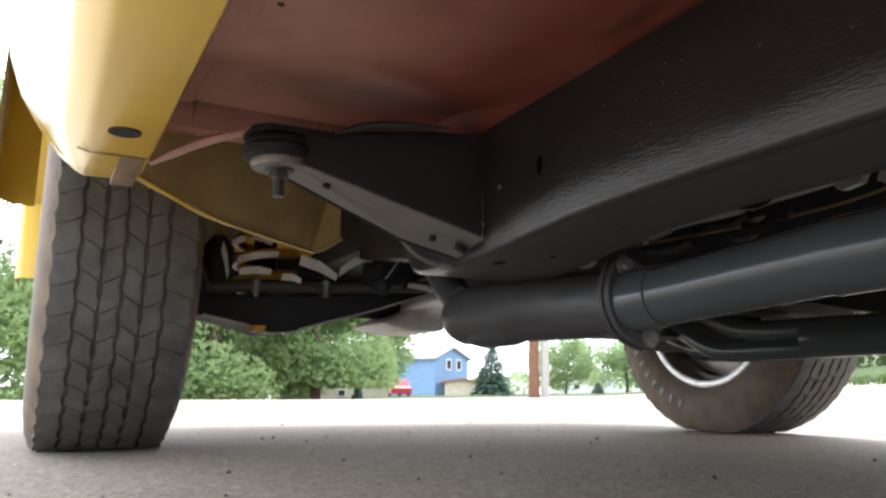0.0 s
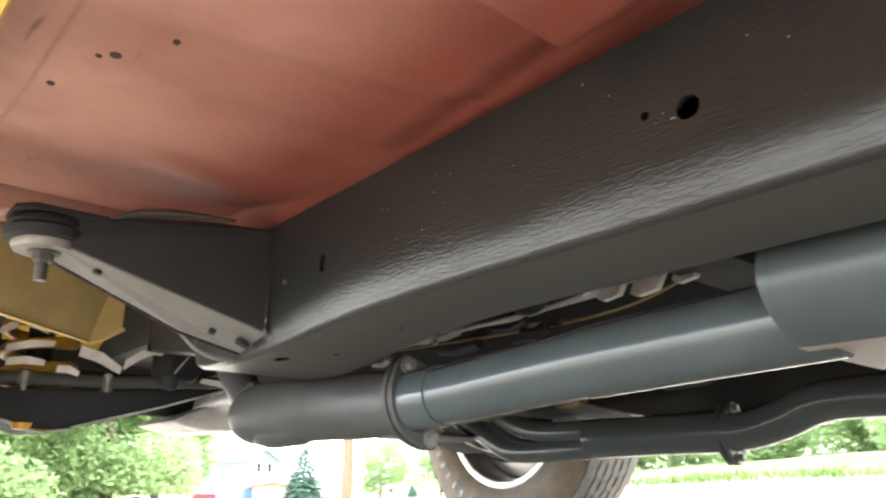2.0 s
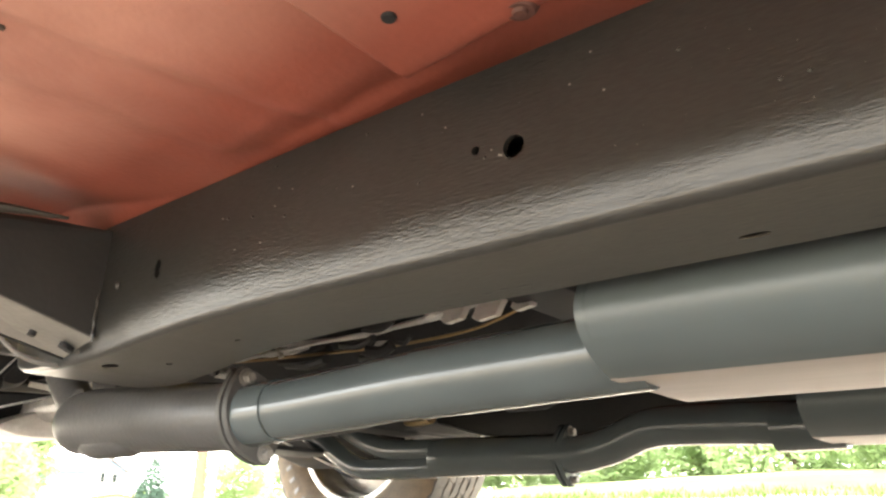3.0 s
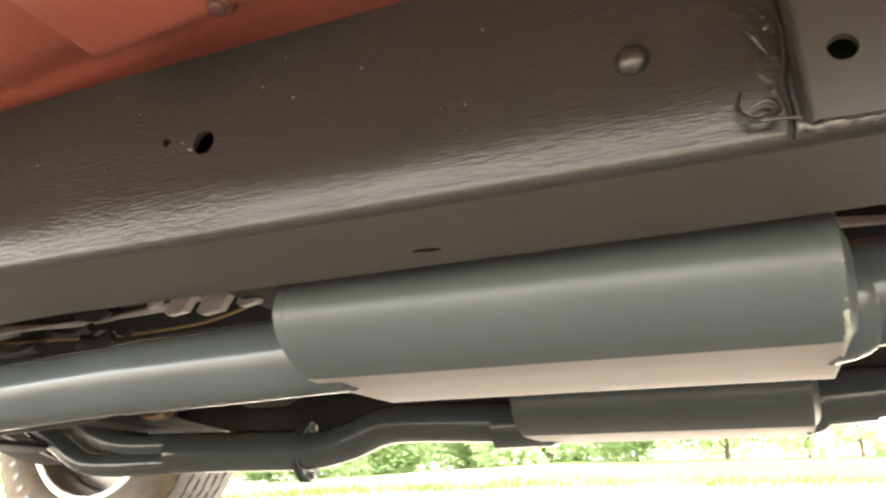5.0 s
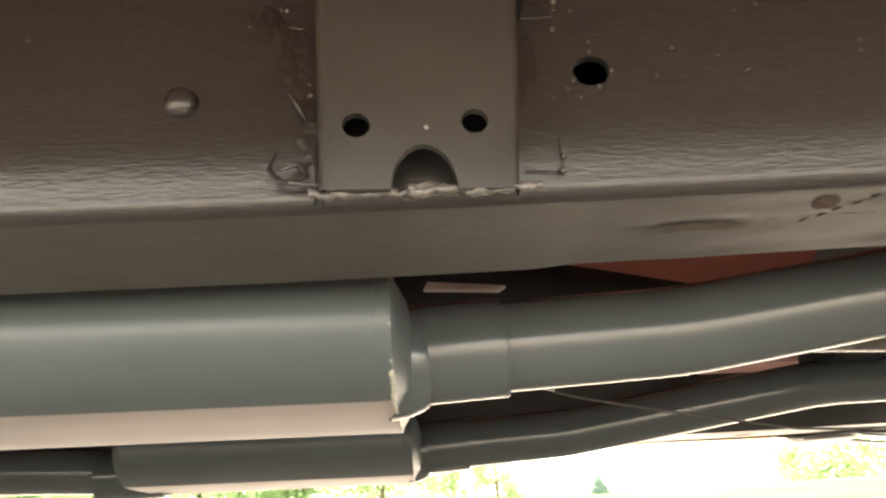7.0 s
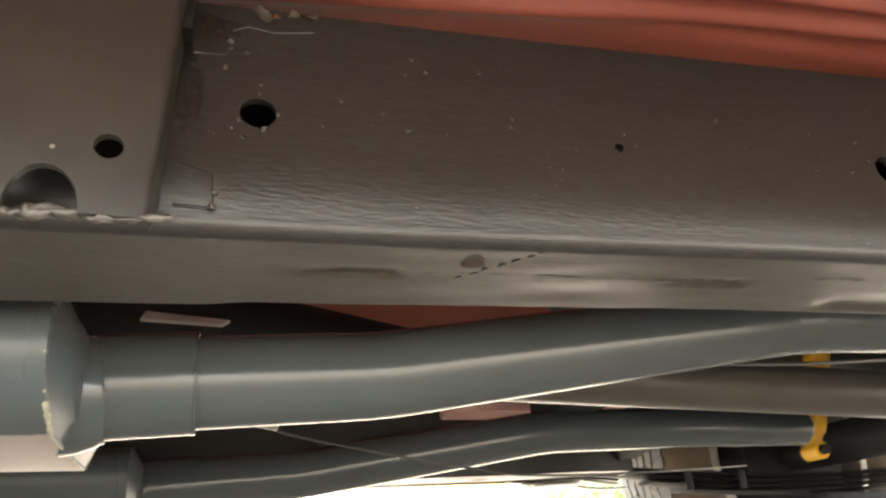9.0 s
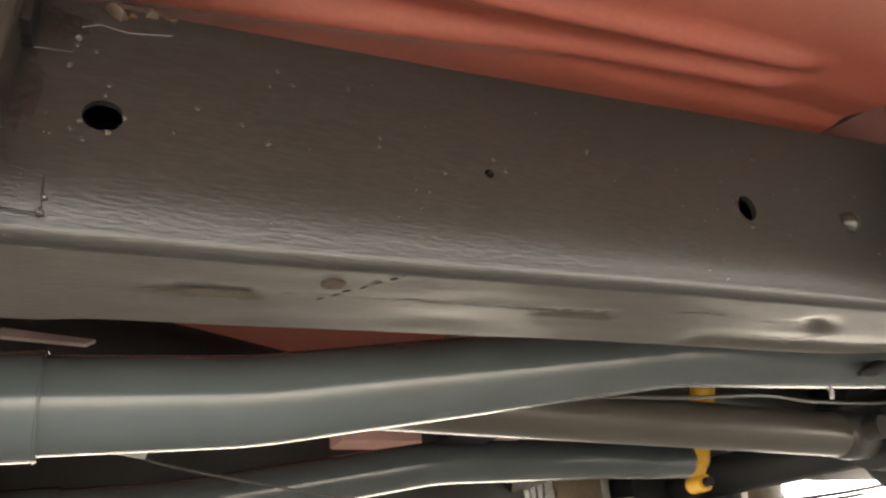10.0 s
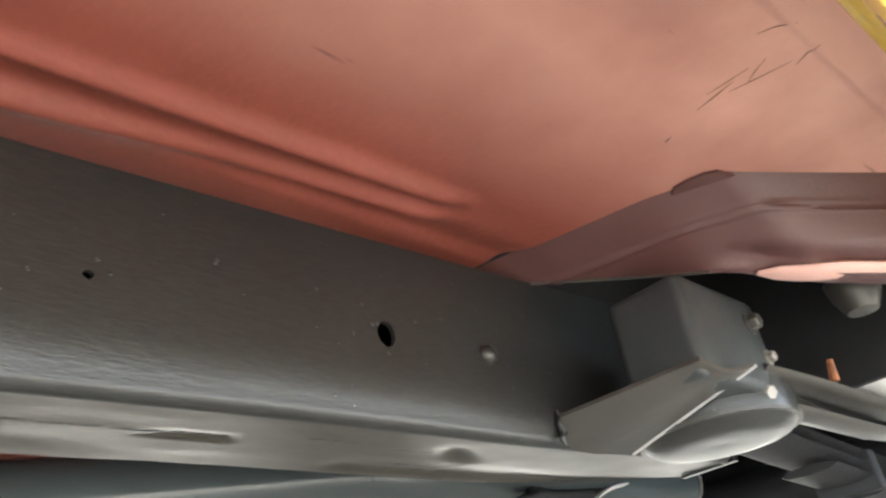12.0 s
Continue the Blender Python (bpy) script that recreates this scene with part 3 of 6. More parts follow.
    # rivet heads
    for y, z in ((-0.066, 0.298), (-0.680, 0.3145), (0.598, 0.294)):
        o = bump_line(y, OUTER)
        r = 0.0075 if y < 0.5 else 0.004
        pr = [(-0.0 - 0.8 * r * math.sin(w), r * math.cos(w)) for w in (math.pi / 2 * k / 6 for k in range(7))]
        pr = [(a * side, q) for a, q in pr]
        part("rivet", lathe_mesh(pr, mir((o, y, z)), "x", 20), FRAME, rail)
    return rail


rail_near = rail_parts(1)
rail_parts(-1)


def slab(points, thick, way, mat, name, parent, bevel=0.0015, label=""):
    """A flat plate through points (in order), thick along way."""
    w = Vector(way).normalized() * thick
    n = len(points)
    verts = [Vector(p) for p in points] + [Vector(p) + w for p in points]
    faces = [tuple(range(n)), tuple(range(2 * n - 1, n - 1, -1))] + [(i, (i + 1) % n, n + (i + 1) % n, n + i) for i in range(n)]
    me = mesh_of(name, verts, faces, False)
    if bevel:
        bm = bmesh.new()
        bm.from_mesh(me)
        bmesh.ops.bevel(bm, geom=bm.edges[:], offset=bevel, segments=2, affect="EDGES", profile=0.6)
        bm.to_mesh(me)
        bm.free()
    return part(name, me, mat, parent, label)


def front_outrigger(side):
    """The arm from the rail to the body mount behind the front wheel."""
    def m(x, y, z):
        return (x if side > 0 else 2 * CX - x, y, z)

    # bottom face coloured pale as if lit, the webs near black as if shaded
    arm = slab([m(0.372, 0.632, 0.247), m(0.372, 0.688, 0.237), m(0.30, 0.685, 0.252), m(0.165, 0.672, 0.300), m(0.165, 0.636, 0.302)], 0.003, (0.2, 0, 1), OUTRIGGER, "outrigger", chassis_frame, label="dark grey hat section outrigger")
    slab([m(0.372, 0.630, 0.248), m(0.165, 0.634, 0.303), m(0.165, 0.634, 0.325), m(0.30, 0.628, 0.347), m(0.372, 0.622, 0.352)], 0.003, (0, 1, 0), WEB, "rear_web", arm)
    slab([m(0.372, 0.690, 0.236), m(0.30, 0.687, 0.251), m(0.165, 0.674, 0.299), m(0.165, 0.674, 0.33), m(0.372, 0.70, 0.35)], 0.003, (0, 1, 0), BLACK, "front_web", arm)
    for x, y, z, a in ((0.209, 0.650, 0.2852, 0.0035), (0.318, 0.652, 0.2475, 0.0035), (0.349, 0.656, 0.2420, 0.0045), (0.356, 0.660, 0.2405, 0.0045)):
        part("drain_hole", tube_mesh([m(x - 0.00015, y, z - 0.0004), m(x + 0.0015, y, z + 0.004)], a, 14, curved=False), BLACK, arm)
    bead = [m(0.3605, 0.627, 0.246 + 0.05 * k / 8) for k in range(9)]
    part("weld_bead", tube_mesh(bead, [0.001, 0.0022, 0.0012, 0.002, 0.0015, 0.001, 0.0018, 0.0008, 0.0003], 7, steps=3), FRAME, arm)
    part("front_lip", tube_mesh([m(0.299, 0.705, 0.266), m(0.323, 0.705, 0.244), m(0.346, 0.705, 0.235), m(0.377, 0.705, 0.233)], [0.001, 0.0025, 0.003, 0.002], 8), OUTRIGGER, arm)
    # rubber mount and its bolt
    mount = part("body_mount", lathe_mesh([(-0.010, 0), (-0.010, 0.025), (-0.006, 0.031), (0.001, 0.0325), (0.004, 0.0285), (0.006, 0.031), (0.0095, 0.030), (0.012, 0.026), (0.013, 0)], m(0.1665, 0.657, 0.312), "z", 32), BLACK, arm, "black rubber body mount")
    slab([m(0.137, 0.638, 0.323), m(0.150, 0.628, 0.324), m(0.235, 0.632, 0.326), m(0.245, 0.680, 0.326), m(0.150, 0.684, 0.324), m(0.137, 0.672, 0.323)], 0.006, (0, 0, 1), BLACK, "mount_top", arm, 0.002)
    part("washer", lathe_mesh([(-0.004, 0), (-0.004, 0.024), (-0.0005, 0.026), (0.003, 0.026), (0.003, 0)], m(0.167, 0.655, 0.3005), "z", 24), BOLT, mount, "grey steel washer")
    part("bolt", tube_mesh([m(0.167, 0.655, 0.300), m(0.167, 0.655, 0.272)], 0.005, 12, curved=False), ARM, mount)
    part("bolt_head", hex_bolt_mesh(m(0.167, 0.655, 0.297), (0, 0, -1), 0.0085, 0.008), ARM, mount)
    return arm


front_outrigger(1)
front_outrigger(-1)


SLAG = material("weld_slag", (0.085, 0.082, 0.076), 0.38, vary=0.5, scale=160, bump=0.5, metal=0.25)
DARK_BLOT = material("dark_blot_paint", (0.011, 0.0108, 0.0105), 0.36, vary=0.5, scale=70, bump=0.5)
GAP_SHADE = material("gap_shade_black", (0.007, 0.007, 0.007), 0.5, vary=0.5, scale=120, bump=0.4, spec=0.3)


def lumpy(me, size):
    """Roughens a small mesh into lumps."""
    for v in me.vertices:
        p = v.co * 420
        v.co += Vector((noise.noise(p), noise.noise(p + Vector((9, 0, 0))), noise.noise(p + Vector((0, 7, 0))))) * size
    return me


def blot(m, y, z, a, b, seed):
    """A ragged film on the side of the rail, thickest in its middle."""
    rings, n = 4, 28
    verts, faces = [m(bump_line(y, OUTER) - 0.0005, y, z)], []
    for r in range(1, rings + 1):
        for k in range(n):
            w = 2 * math.pi * k / n
            q = r / rings * (1 + 0.55 * noise.noise(Vector((1.6 * math.cos(w), 1.6 * math.sin(w), seed * 7.3))) + 0.25 * noise.noise(Vector((5 * math.cos(w), 5 * math.sin(w), seed * 3.1))))
            yy = y + a * q * math.cos(w)
            verts.append(m(bump_line(yy, OUTER) - 0.0005 * (1 - (r / rings) ** 2) + 0.00005 * (r == rings), yy, z + b * q * math.sin(w)))
    faces += [(0, 1 + k, 1 + (k + 1) % n) for k in range(n)]
    for r in range(rings - 1):
        faces += [(1 + r * n + k, 1 + r * n + n + k, 1 + r * n + n + (k + 1) % n, 1 + r * n + (k + 1) % n) for k in range(n)]
    return mesh_of("blot", verts, faces)


def side_bracket(side):
    """The box bracket welded to the outside of the rail, with two bolt holes and a half round cut-out."""
    def m(x, y, z):
        return Vector((x if side > 0 else 2 * CX - x, y, z))

    y0, y1, z0, z1 = -0.2045, -0.129, 0.2405, 0.391
    cut = [(-0.1685 + 0.0125 * math.cos(w), z0 + 0.0185 * math.sin(w)) for w in (math.pi * k / 12 for k in range(13))]
    rim = 0.004
    outline = [(y0 + rim, z0), *reversed(cut), (y1 - rim, z0), (y1 - rim + 0.004, z1), (y0 + rim - 0.009, z1)]
    holes = [oval(-0.1432, 0.2672, 0.0053), oval(-0.1887, 0.2688, 0.0053)]

    def front(v):
        return 0.3305 - 0.02 * (v - z0)

    face = part("bracket", plate_mesh(outline, holes, 0.004, lambda u, v, w: m(front(v) + 0.05 * (-0.143 - u) + w, u, v)), BRACKET, chassis_frame, "dark grey welded box bracket")
    # folded edges of the box
    for ye, d in ((y0, 1), (y1, -1)):
        verts, faces = [], []
        for z in (z0, z0 + 0.02, z0 + 0.1, z1):
            ye = (y1 + 0.004 * (z - z0) / (z1 - z0)) if d < 0 else y0 - 0.009 * (z - z0) / (z1 - z0)
            x = front(z) + 0.05 * (-0.143 - ye)
            fold = [(x + rim - rim * math.cos(w), ye + d * (rim - rim * math.sin(w))) for w in (math.pi / 2 * k / 6 for k in range(7))]
            verts += [m(a, b, z) for a, b in (*fold, (0.346 if z == z0 else 0.3625, ye))]
        for i in range(3):
            faces += [(i * 8 + k, i * 8 + k + 1, i * 8 + k + 9, i * 8 + k + 8) for k in range(7)]
        part("folded_edge", mesh_of("fold", verts, faces), BRACKET, face)
    rng = random.Random(3)
    line = [m(0.3345 + 0.002 * rng.random(), y1 + 0.004 - (y1 - y0 + 0.012) * k / 26, z0 - 0.0005 + 0.0022 * rng.random()) for k in range(27)]
    part("weld_bead", lumpy(tube_mesh(line, [0.0009 + 0.0013 * rng.random() for _ in line], 9, steps=4), 0.0009), SLAG, face, "rough grey weld bead")
    line = [m(0.340, -0.181, z0 + 0.001), m(0.339, -0.172, z0 + 0.003), m(0.340, -0.163, z0 + 0.0025), m(0.339, -0.157, z0 + 0.001)]
    part("weld_slag", lumpy(tube_mesh(line, [0.001, 0.0028, 0.0032, 0.001], 9, steps=6), 0.0016), SLAG, face, "pale crust of weld slag")
    for y, s in ((y1 + 0.002, 1),):
        line = [m(0.3585, y + 0.003 * rng.random() * s, z0 + 0.006 + (z1 - z0) * k / 12) for k in range(13)]
        part("weld_bead", tube_mesh(line, [0.0006 + 0.001 * rng.random() for _ in line], 8, steps=3), FRAME, face)
    # ragged darker patches on both sides of the bracket
    for y, z, a, b, seed in ((-0.118, 0.322, 0.011, 0.022, 1), (-0.100, 0.338, 0.010, 0.008, 2), (-0.122, 0.290, 0.006, 0.020, 3), (-0.212, 0.318, 0.007, 0.026, 4), (-0.220, 0.352, 0.016, 0.007, 5)):
        part("dark_patch", blot(m, y, z, a, b, seed), DARK_BLOT, face, "ragged darker patch")
    # black block added to paint the shade in the gap behind the upper rear edge
    part("gap_shade_block", box_mesh(*sorted((m(0.341, 0, 0).x, m(0.3592, 0, 0).x)), -0.2145, -0.2085, 0.335, 0.391, 0.001), GAP_SHADE, face)
    # raised edges of plates tacked on beside the bracket
    for pts in ([(-0.210, 0.281), (-0.226, 0.276), (-0.227, 0.260), (-0.211, 0.261)], [(-0.211, 0.337), (-0.229, 0.338), (-0.231, 0.345)], [(-0.102, 0.337), (-0.117, 0.335)], [(-0.231, 0.352), (-0.238, 0.3555), (-0.250, 0.354), (-0.268, 0.357)]):
        part("raised_edge", lumpy(tube_mesh([m(bump_line(y, OUTER) + 0.0002, y, z) for y, z in pts], 0.00045, 6, curved=False), 0.0003), FRAME, face)
    for y, z, r in ((-0.2265, 0.2605, 0.0016), (-0.2275, 0.267, 0.001), (-0.2305, 0.346, 0.0014), (-0.229, 0.331, 0.0012), (-0.2355, 0.304, 0.0012), (-0.2525, 0.3085, 0.001), (-0.247, 0.3005, 0.0014), (-0.244, 0.3185, 0.0008), (-0.121, 0.300, 0.0013), (-0.11, 0.345, 0.0011)):
        part("weld_spatter", lumpy(lathe_mesh([(-r, 0), (-r * 0.7, r * 0.8), (0.0003, r * 1.1)], m(bump_line(y, OUTER), y, z), "x", 8), r * 0.5), SLAG, face)
    part("weld_spatter", lathe_mesh([(-0.001, 0), (-0.0007, 0.0008), (0.0003, 0.0011)], m(front(0.266) + 0.05 * (-0.143 + 0.17), -0.170, 0.2660), "x", 8), BOLT, face, "pale speck")
    return face


side_bracket(1)
side_bracket(-1)


# ---- the car: exhaust ----
def exhaust_side(side):
    def m(x, y, z):
        return Vector((x if side > 0 else 2 * CX - x, y, z))

    words = "dark blue grey painted exhaust with oval muffler" if side > 0 else "dark grey painted exhaust with twin inlet and oval muffler"
    line = part("exhaust_system", tube_mesh([m(0.545, 0.635, 0.199), m(0.548, 0.55, 0.204), m(0.556, 0.38, 0.216), m(0.566, 0.24, 0.224), m(0.568, 0.19, 0.225)] if side > 0 else
                [m(0.545, 0.65, 0.199), m(0.545, 0.60, 0.199), m(0.547, 0.54, 0.212), m(0.55, 0.48, 0.232), m(0.556, 0.40, 0.235), m(0.566, 0.19, 0.226)], 0.0305, 32), EXHAUST, car, words)
    # muffler: rounded box swept along the car, with rolled ends
    left = [(0.57, 0.277), (0.54, 0.2765), (0.522, 0.2745), (0.508, 0.270), (0.497, 0.2625), (0.4895, 0.252), (0.4865, 0.241), (0.488, 0.231), (0.494, 0.2215), (0.503, 0.2135), (0.514, 0.2068), (0.5255, 0.2018), (0.535, 0.1986), (0.5362, 0.1982), (0.5378, 0.1979), (0.575, 0.1974)]
    mx, mz = 0.607, 0.237
    bend = left[:14]
    left = [(p.x, p.z) for p in spline([(x, 0, z) for x, z in bend], 4)] + left[14:]
    ring = left + [(2 * mx - x, z) for x, z in reversed(left)]
    stations = [(0.197, 0.90), (0.203, 0.985), (0.206, 1.0), (0.200, 1.0), (0.198, 0.995), (-0.137, 0.995), (-0.139, 1.0), (-0.148, 1.0), (-0.1485, 0.985), (-0.148, 0.95), (-0.151, 0.86), (-0.156, 0.7), (-0.158, 0.5)]
    verts, faces = [], []
    n = len(ring)
    for y, s in stations:
        verts += [m(mx + (x - mx) * s, y, mz + (z - mz) * s) for x, z in ring]
    for i in range(len(stations) - 1):
        faces += [(i * n + k, i * n + (k + 1) % n, (i + 1) * n + (k + 1) % n, (i + 1) * n + k) for k in range(n)]
    faces += [tuple(range(n)), tuple(range((len(stations) - 1) * n, len(stations) * n))]
    me = sharpen(mesh_of("muffler", verts, faces), 13)
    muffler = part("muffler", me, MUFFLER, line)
    me.materials.append(LIT_UNDERSIDE)  # flat underside: light thrown up by the ground is put into its pale colour
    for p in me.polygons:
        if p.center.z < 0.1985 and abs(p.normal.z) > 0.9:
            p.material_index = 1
    rng = random.Random(5)
    bead = [m(mx + (ring[k][0] - mx) * 0.99, -0.1472, mz + (ring[k][1] - mz) * 0.99) for k in range(8, 56)]
    part("weld_bead", tube_mesh(bead, [(0.0009 if k >= 38 else 0.0004) + 0.0011 * rng.random() ** 2 for k in range(8, 56)], 8, steps=2), WELD, muffler, "pale unpainted weld bead")
    part("outlet_neck", tube_mesh([m(0.588, -0.138, 0.233), m(0.590, -0.148, 0.2345), m(0.5935, -0.160, 0.237), m(0.594, -0.166, 0.2375)], [0.039, 0.0385, 0.036, 0.0345], 32), EXHAUST, muffler)
    # outlet: stub sleeve and tail pipe
    part("outlet_sleeve", tube_mesh([m(0.594, -0.13, 0.237), m(0.595, -0.18, 0.2405), m(0.596, -0.221, 0.243)], 0.0345, 32, curved=False), EXHAUST, line)
    part("tail_pipe", tube_mesh([m(0.596, -0.215, 0.243), m(0.597, -0.30, 0.2475), m(0.597, -0.335, 0.2494), m(0.597, -0.36, 0.2518), m(0.597, -0.385, 0.2553), m(0.597, -0.42, 0.2606), m(0.597, -0.5, 0.2725), m(0.597, -0.68, 0.2995), m(0.596, -0.715, 0.3040), m(0.595, -0.735, 0.3056), m(0.594, -0.77, 0.3070), m(0.585, -1.0, 0.312), m(0.572, -1.14, 0.314), m(0.56, -1.22, 0.316)], 0.0315, 32), EXHAUST, line)
    if side < 0:
        part("inlet_sleeve", tube_mesh([m(0.5655, 0.28, 0.2235), m(0.568, 0.19, 0.225)], 0.0335, 32, curved=False), EXHAUST, line)
    seam = [m(0.596 + 0.0345 * math.cos(w), -0.2215, 0.243 + 0.0345 * math.sin(w)) for w in (2 * math.pi * k / 20 for k in range(21))]
    part("weld_seam", tube_mesh(seam, [0.0004 + 0.001 * rng.random() ** 3 for _ in seam], 7, steps=2), EXHAUST, line)
    if side > 0:
        part("flange_neck", tube_mesh([m(0.5445, 0.63, 0.199), m(0.5455, 0.60, 0.2005), m(0.5463, 0.583, 0.2018)], [0.0335, 0.033, 0.0318], 32, curved=False), EXHAUST, line)
        part("pipe_sleeve", tube_mesh([m(0.5552, 0.40, 0.2146), m(0.568, 0.19, 0.225)], 0.0318, 32, curved=False), EXHAUST, line)
    ring = [m(0.5595 + 0.0305 * math.cos(w), -1.2215, 0.316 + 0.0305 * math.sin(w)) for w in (2 * math.pi * k / 24 for k in range(25))]
    part("pipe_rim", tube_mesh(ring, 0.0018, 8, steps=2), BOLT, line, "bare cut pipe rim")
    if side > 0:
        part("hanger_rod", tube_mesh([m(0.551, -0.905, 0.2815), m(0.550, -0.922, 0.2845), m(0.550, -0.934, 0.288), m(0.551, -0.96, 0.2885), m(0.551, -1.0, 0.291), m(0.552, -1.042, 0.295), m(0.560, -1.06, 0.300)], [0.0025, 0.0065, 0.0075, 0.0055, 0.0055, 0.0055, 0.003], 12), BLACK, line, "black rubber covered hanger rod")
        part("hanger_clip", tube_mesh([m(0.550, -1.002, 0.270), m(0.547, -1.020, 0.285), m(0.5465, -1.052, 0.299), m(0.550, -1.094, 0.308)], [0.002, 0.005, 0.006, 0.004], 8, flat=0.4), PALE, line, "pale bent hanger clip")
        part("line_tab", tube_mesh([m(0.60, -0.925, 0.284), m(0.602, -0.923, 0.271)], 0.0022, 6, curved=False), GREYPART, line, "pale metal tab")
    # flange joint: two oval plates and two bolts
    a, b = m(0.529, 0.639, 0.236), m(0.561, 0.636, 0.160)
    if side < 0:
        a, b = m(0.540, 0.639, 0.236), m(0.536, 0.636, 0.158)
    mid = (a + b) / 2
    for y, t in ((0.641, 0.007), (0.630, 0.008)):
        verts, faces = [], []
        axis = (b - a).normalized()
        across = axis.cross(Vector((0, 1, 0))).normalized()
        half = (b - a).length / 2
        k_n = 40
        outline = []
        for k in range(k_n):
            w = 2 * math.pi * k / k_n
            c, s = math.cos(w), math.sin(w)
            outline.append(mid + axis * (half + 0.012) * c + across * (0.036 * s * (1 - 0.55 * abs(c) ** 3)))
        for off in (0, -t):
            verts += [Vector((q.x, y + off, q.z)) for q in outline]
        faces += [tuple(range(k_n)), tuple(range(k_n, 2 * k_n))] + [(k, (k + 1) % k_n, k_n + (k + 1) % k_n, k_n + k) for k in range(k_n)]
        flange = part("flange", sharpen(mesh_of("flange", verts, faces), 30), CASTPIPE if side > 0 else EXHAUST, line)
    for p in (a, b):
        part("flange_bolt", hex_bolt_mesh((p.x, 0.622, p.z), (0, -1, 0), 0.0065, 0.008), BOLT, flange, "dull zinc bolt head")
    if side > 0:
        part("front_pipe", tube_mesh([m(0.543, 0.64, 0.199), m(0.538, 0.70, 0.201), m(0.533, 0.80, 0.205), m(0.53, 0.92, 0.207), m(0.53, 0.955, 0.207), m(0.53, 0.975, 0.209), m(0.53, 0.985, 0.212)], [0.034, 0.038, 0.0405, 0.041, 0.040, 0.034, 0.012], 32), CASTPIPE, line, "dull grey front pipe")
        part("pipe_bulge", lathe_mesh([(-0.11, 0.0), (-0.10, 0.016), (-0.05, 0.026), (0.02, 0.027), (0.07, 0.018), (0.085, 0.0)], m(0.528, 0.885, 0.1865), "y", 20), CASTPIPE, line)
        part("branch_pipe", tube_mesh([m(0.528, 0.94, 0.215), m(0.53, 1.0, 0.245), m(0.54, 1.08, 0.31), m(0.56, 1.15, 0.42)], 0.024, 24), CASTPIPE, line)
        part("pipe_stub", tube_mesh([m(0.528, 0.95, 0.23), m(0.508, 0.945, 0.238)], [0.013, 0.011], 16, curved=False), CASTPIPE, line)
    else:
        part("collector", tube_mesh([m(0.545, 0.64, 0.199), m(0.548, 0.78, 0.2), m(0.55, 0.88, 0.2), m(0.55, 0.905, 0.2)], [0.0305, 0.031, 0.033, 0.032], 32, flat=1.1), EXHAUST, line)
        part("collector_pipe", tube_mesh([m(0.55, 0.90, 0.215), m(0.55, 1.02, 0.218), m(0.55, 1.10, 0.24), m(0.56, 1.2, 0.29), m(0.58, 1.35, 0.36), m(0.58, 1.45, 0.45)], 0.021, 24), EXHAUST, line)
        part("collector_pipe", tube_mesh([m(0.55, 0.90, 0.184), m(0.55, 1.06, 0.182), m(0.55, 1.13, 0.192), m(0.55, 1.22, 0.24), m(0.56, 1.4, 0.33), m(0.56, 1.5, 0.43)], 0.021, 24), EXHAUST, line)
        bead = [m(0.55 + 0.028 * math.cos(w), 0.904, 0.2 + 0.032 * math.sin(w)) for w in (2 * math.pi * k / 16 for k in range(17))]
        part("weld_bead", tube_mesh(bead, 0.003, 8, steps=3), STEEL, line, "bare weld bead")
    return line


exhaust_side(1)
exhaust_side(-1)


# ---- the car: floor and body ----
def floor_z(x, y):
    """Height of the pressed floor: x from the rocker inwards, on the near half."""
    z = 0.398 - 0.038 * smooth(-0.1, 0.45, y)
    z += 0.004 * math.sin(3.2 * y + 1) + 0.003 * math.sin(9 * x + 4 * y)
    # crosswise pressed folds towards the front
    for ya, slope, deep, wide in ((0.388, 0.235, 0.0050, 0.010), (0.460, 0.20, 0.0022, 0.014)):
        d = (y - ya + slope * (x - 0.14)) / wide
        z += deep * (math.exp(-d * d) - 0.7 * math.exp(-((d + 1.7) ** 2))) * smooth(0.10, 0.17, x) * (1 - smooth(0.40, 0.46, x))
    # rolled up towards the toe board
    z += 0.03 * smooth(0.50, 0.72, y)
    # lowered seat platform beside the rail
    p = smooth(0.13, 0.20, x) * (1 - smooth(0.336, 0.352, x)) * smooth(0.06, 0.13, y) * (1 - smooth(0.230, 0.239, y))
    z -= 0.019 * p
    # two slanting ribs along the rail at the back
    for rx, ry, slant in ((0.332, -0.368, 0.077), (0.3685, -0.377, 0.135)):
        d = (x - rx - slant * (y - ry)) / 0.0066
        z -= 0.0078 * math.exp(-d * d) * smooth(-0.645, -0.612, y) * (1 - smooth(-0.2, -0.12, y))
    # lapped edge strip along the sill
    z -= 0.0028 * (1 - smooth(0.1035, 0.1075, x))
    # narrow channel beside the rail
    z += 0.007 * smooth(0.325, 0.362, x) * (1 - smooth(0.38, 0.45, y)) * (1 - smooth(0.46, 0.5, x))
    # turned down to the rail
    top = bump_line(y, TOP)
    drop = 0.15 + 0.85 * smooth(0.45, 0.65, y)
    z += drop * (top - 0.001 - z) * smooth(0.353, 0.372, x) * (1 - smooth(0.46, 0.5, x))
    # tunnel
    z += 0.085 * smooth(0.60, 0.72, x)
    return z


def back_edge(x):
    """Where the floor ends towards the tail."""
    return -0.714 - 0.225 * max(0.0, 0.382 - x) + 0.008 * smooth(0.2, 0.25, x) - 1.5 * max(0.0, 0.195 - x)


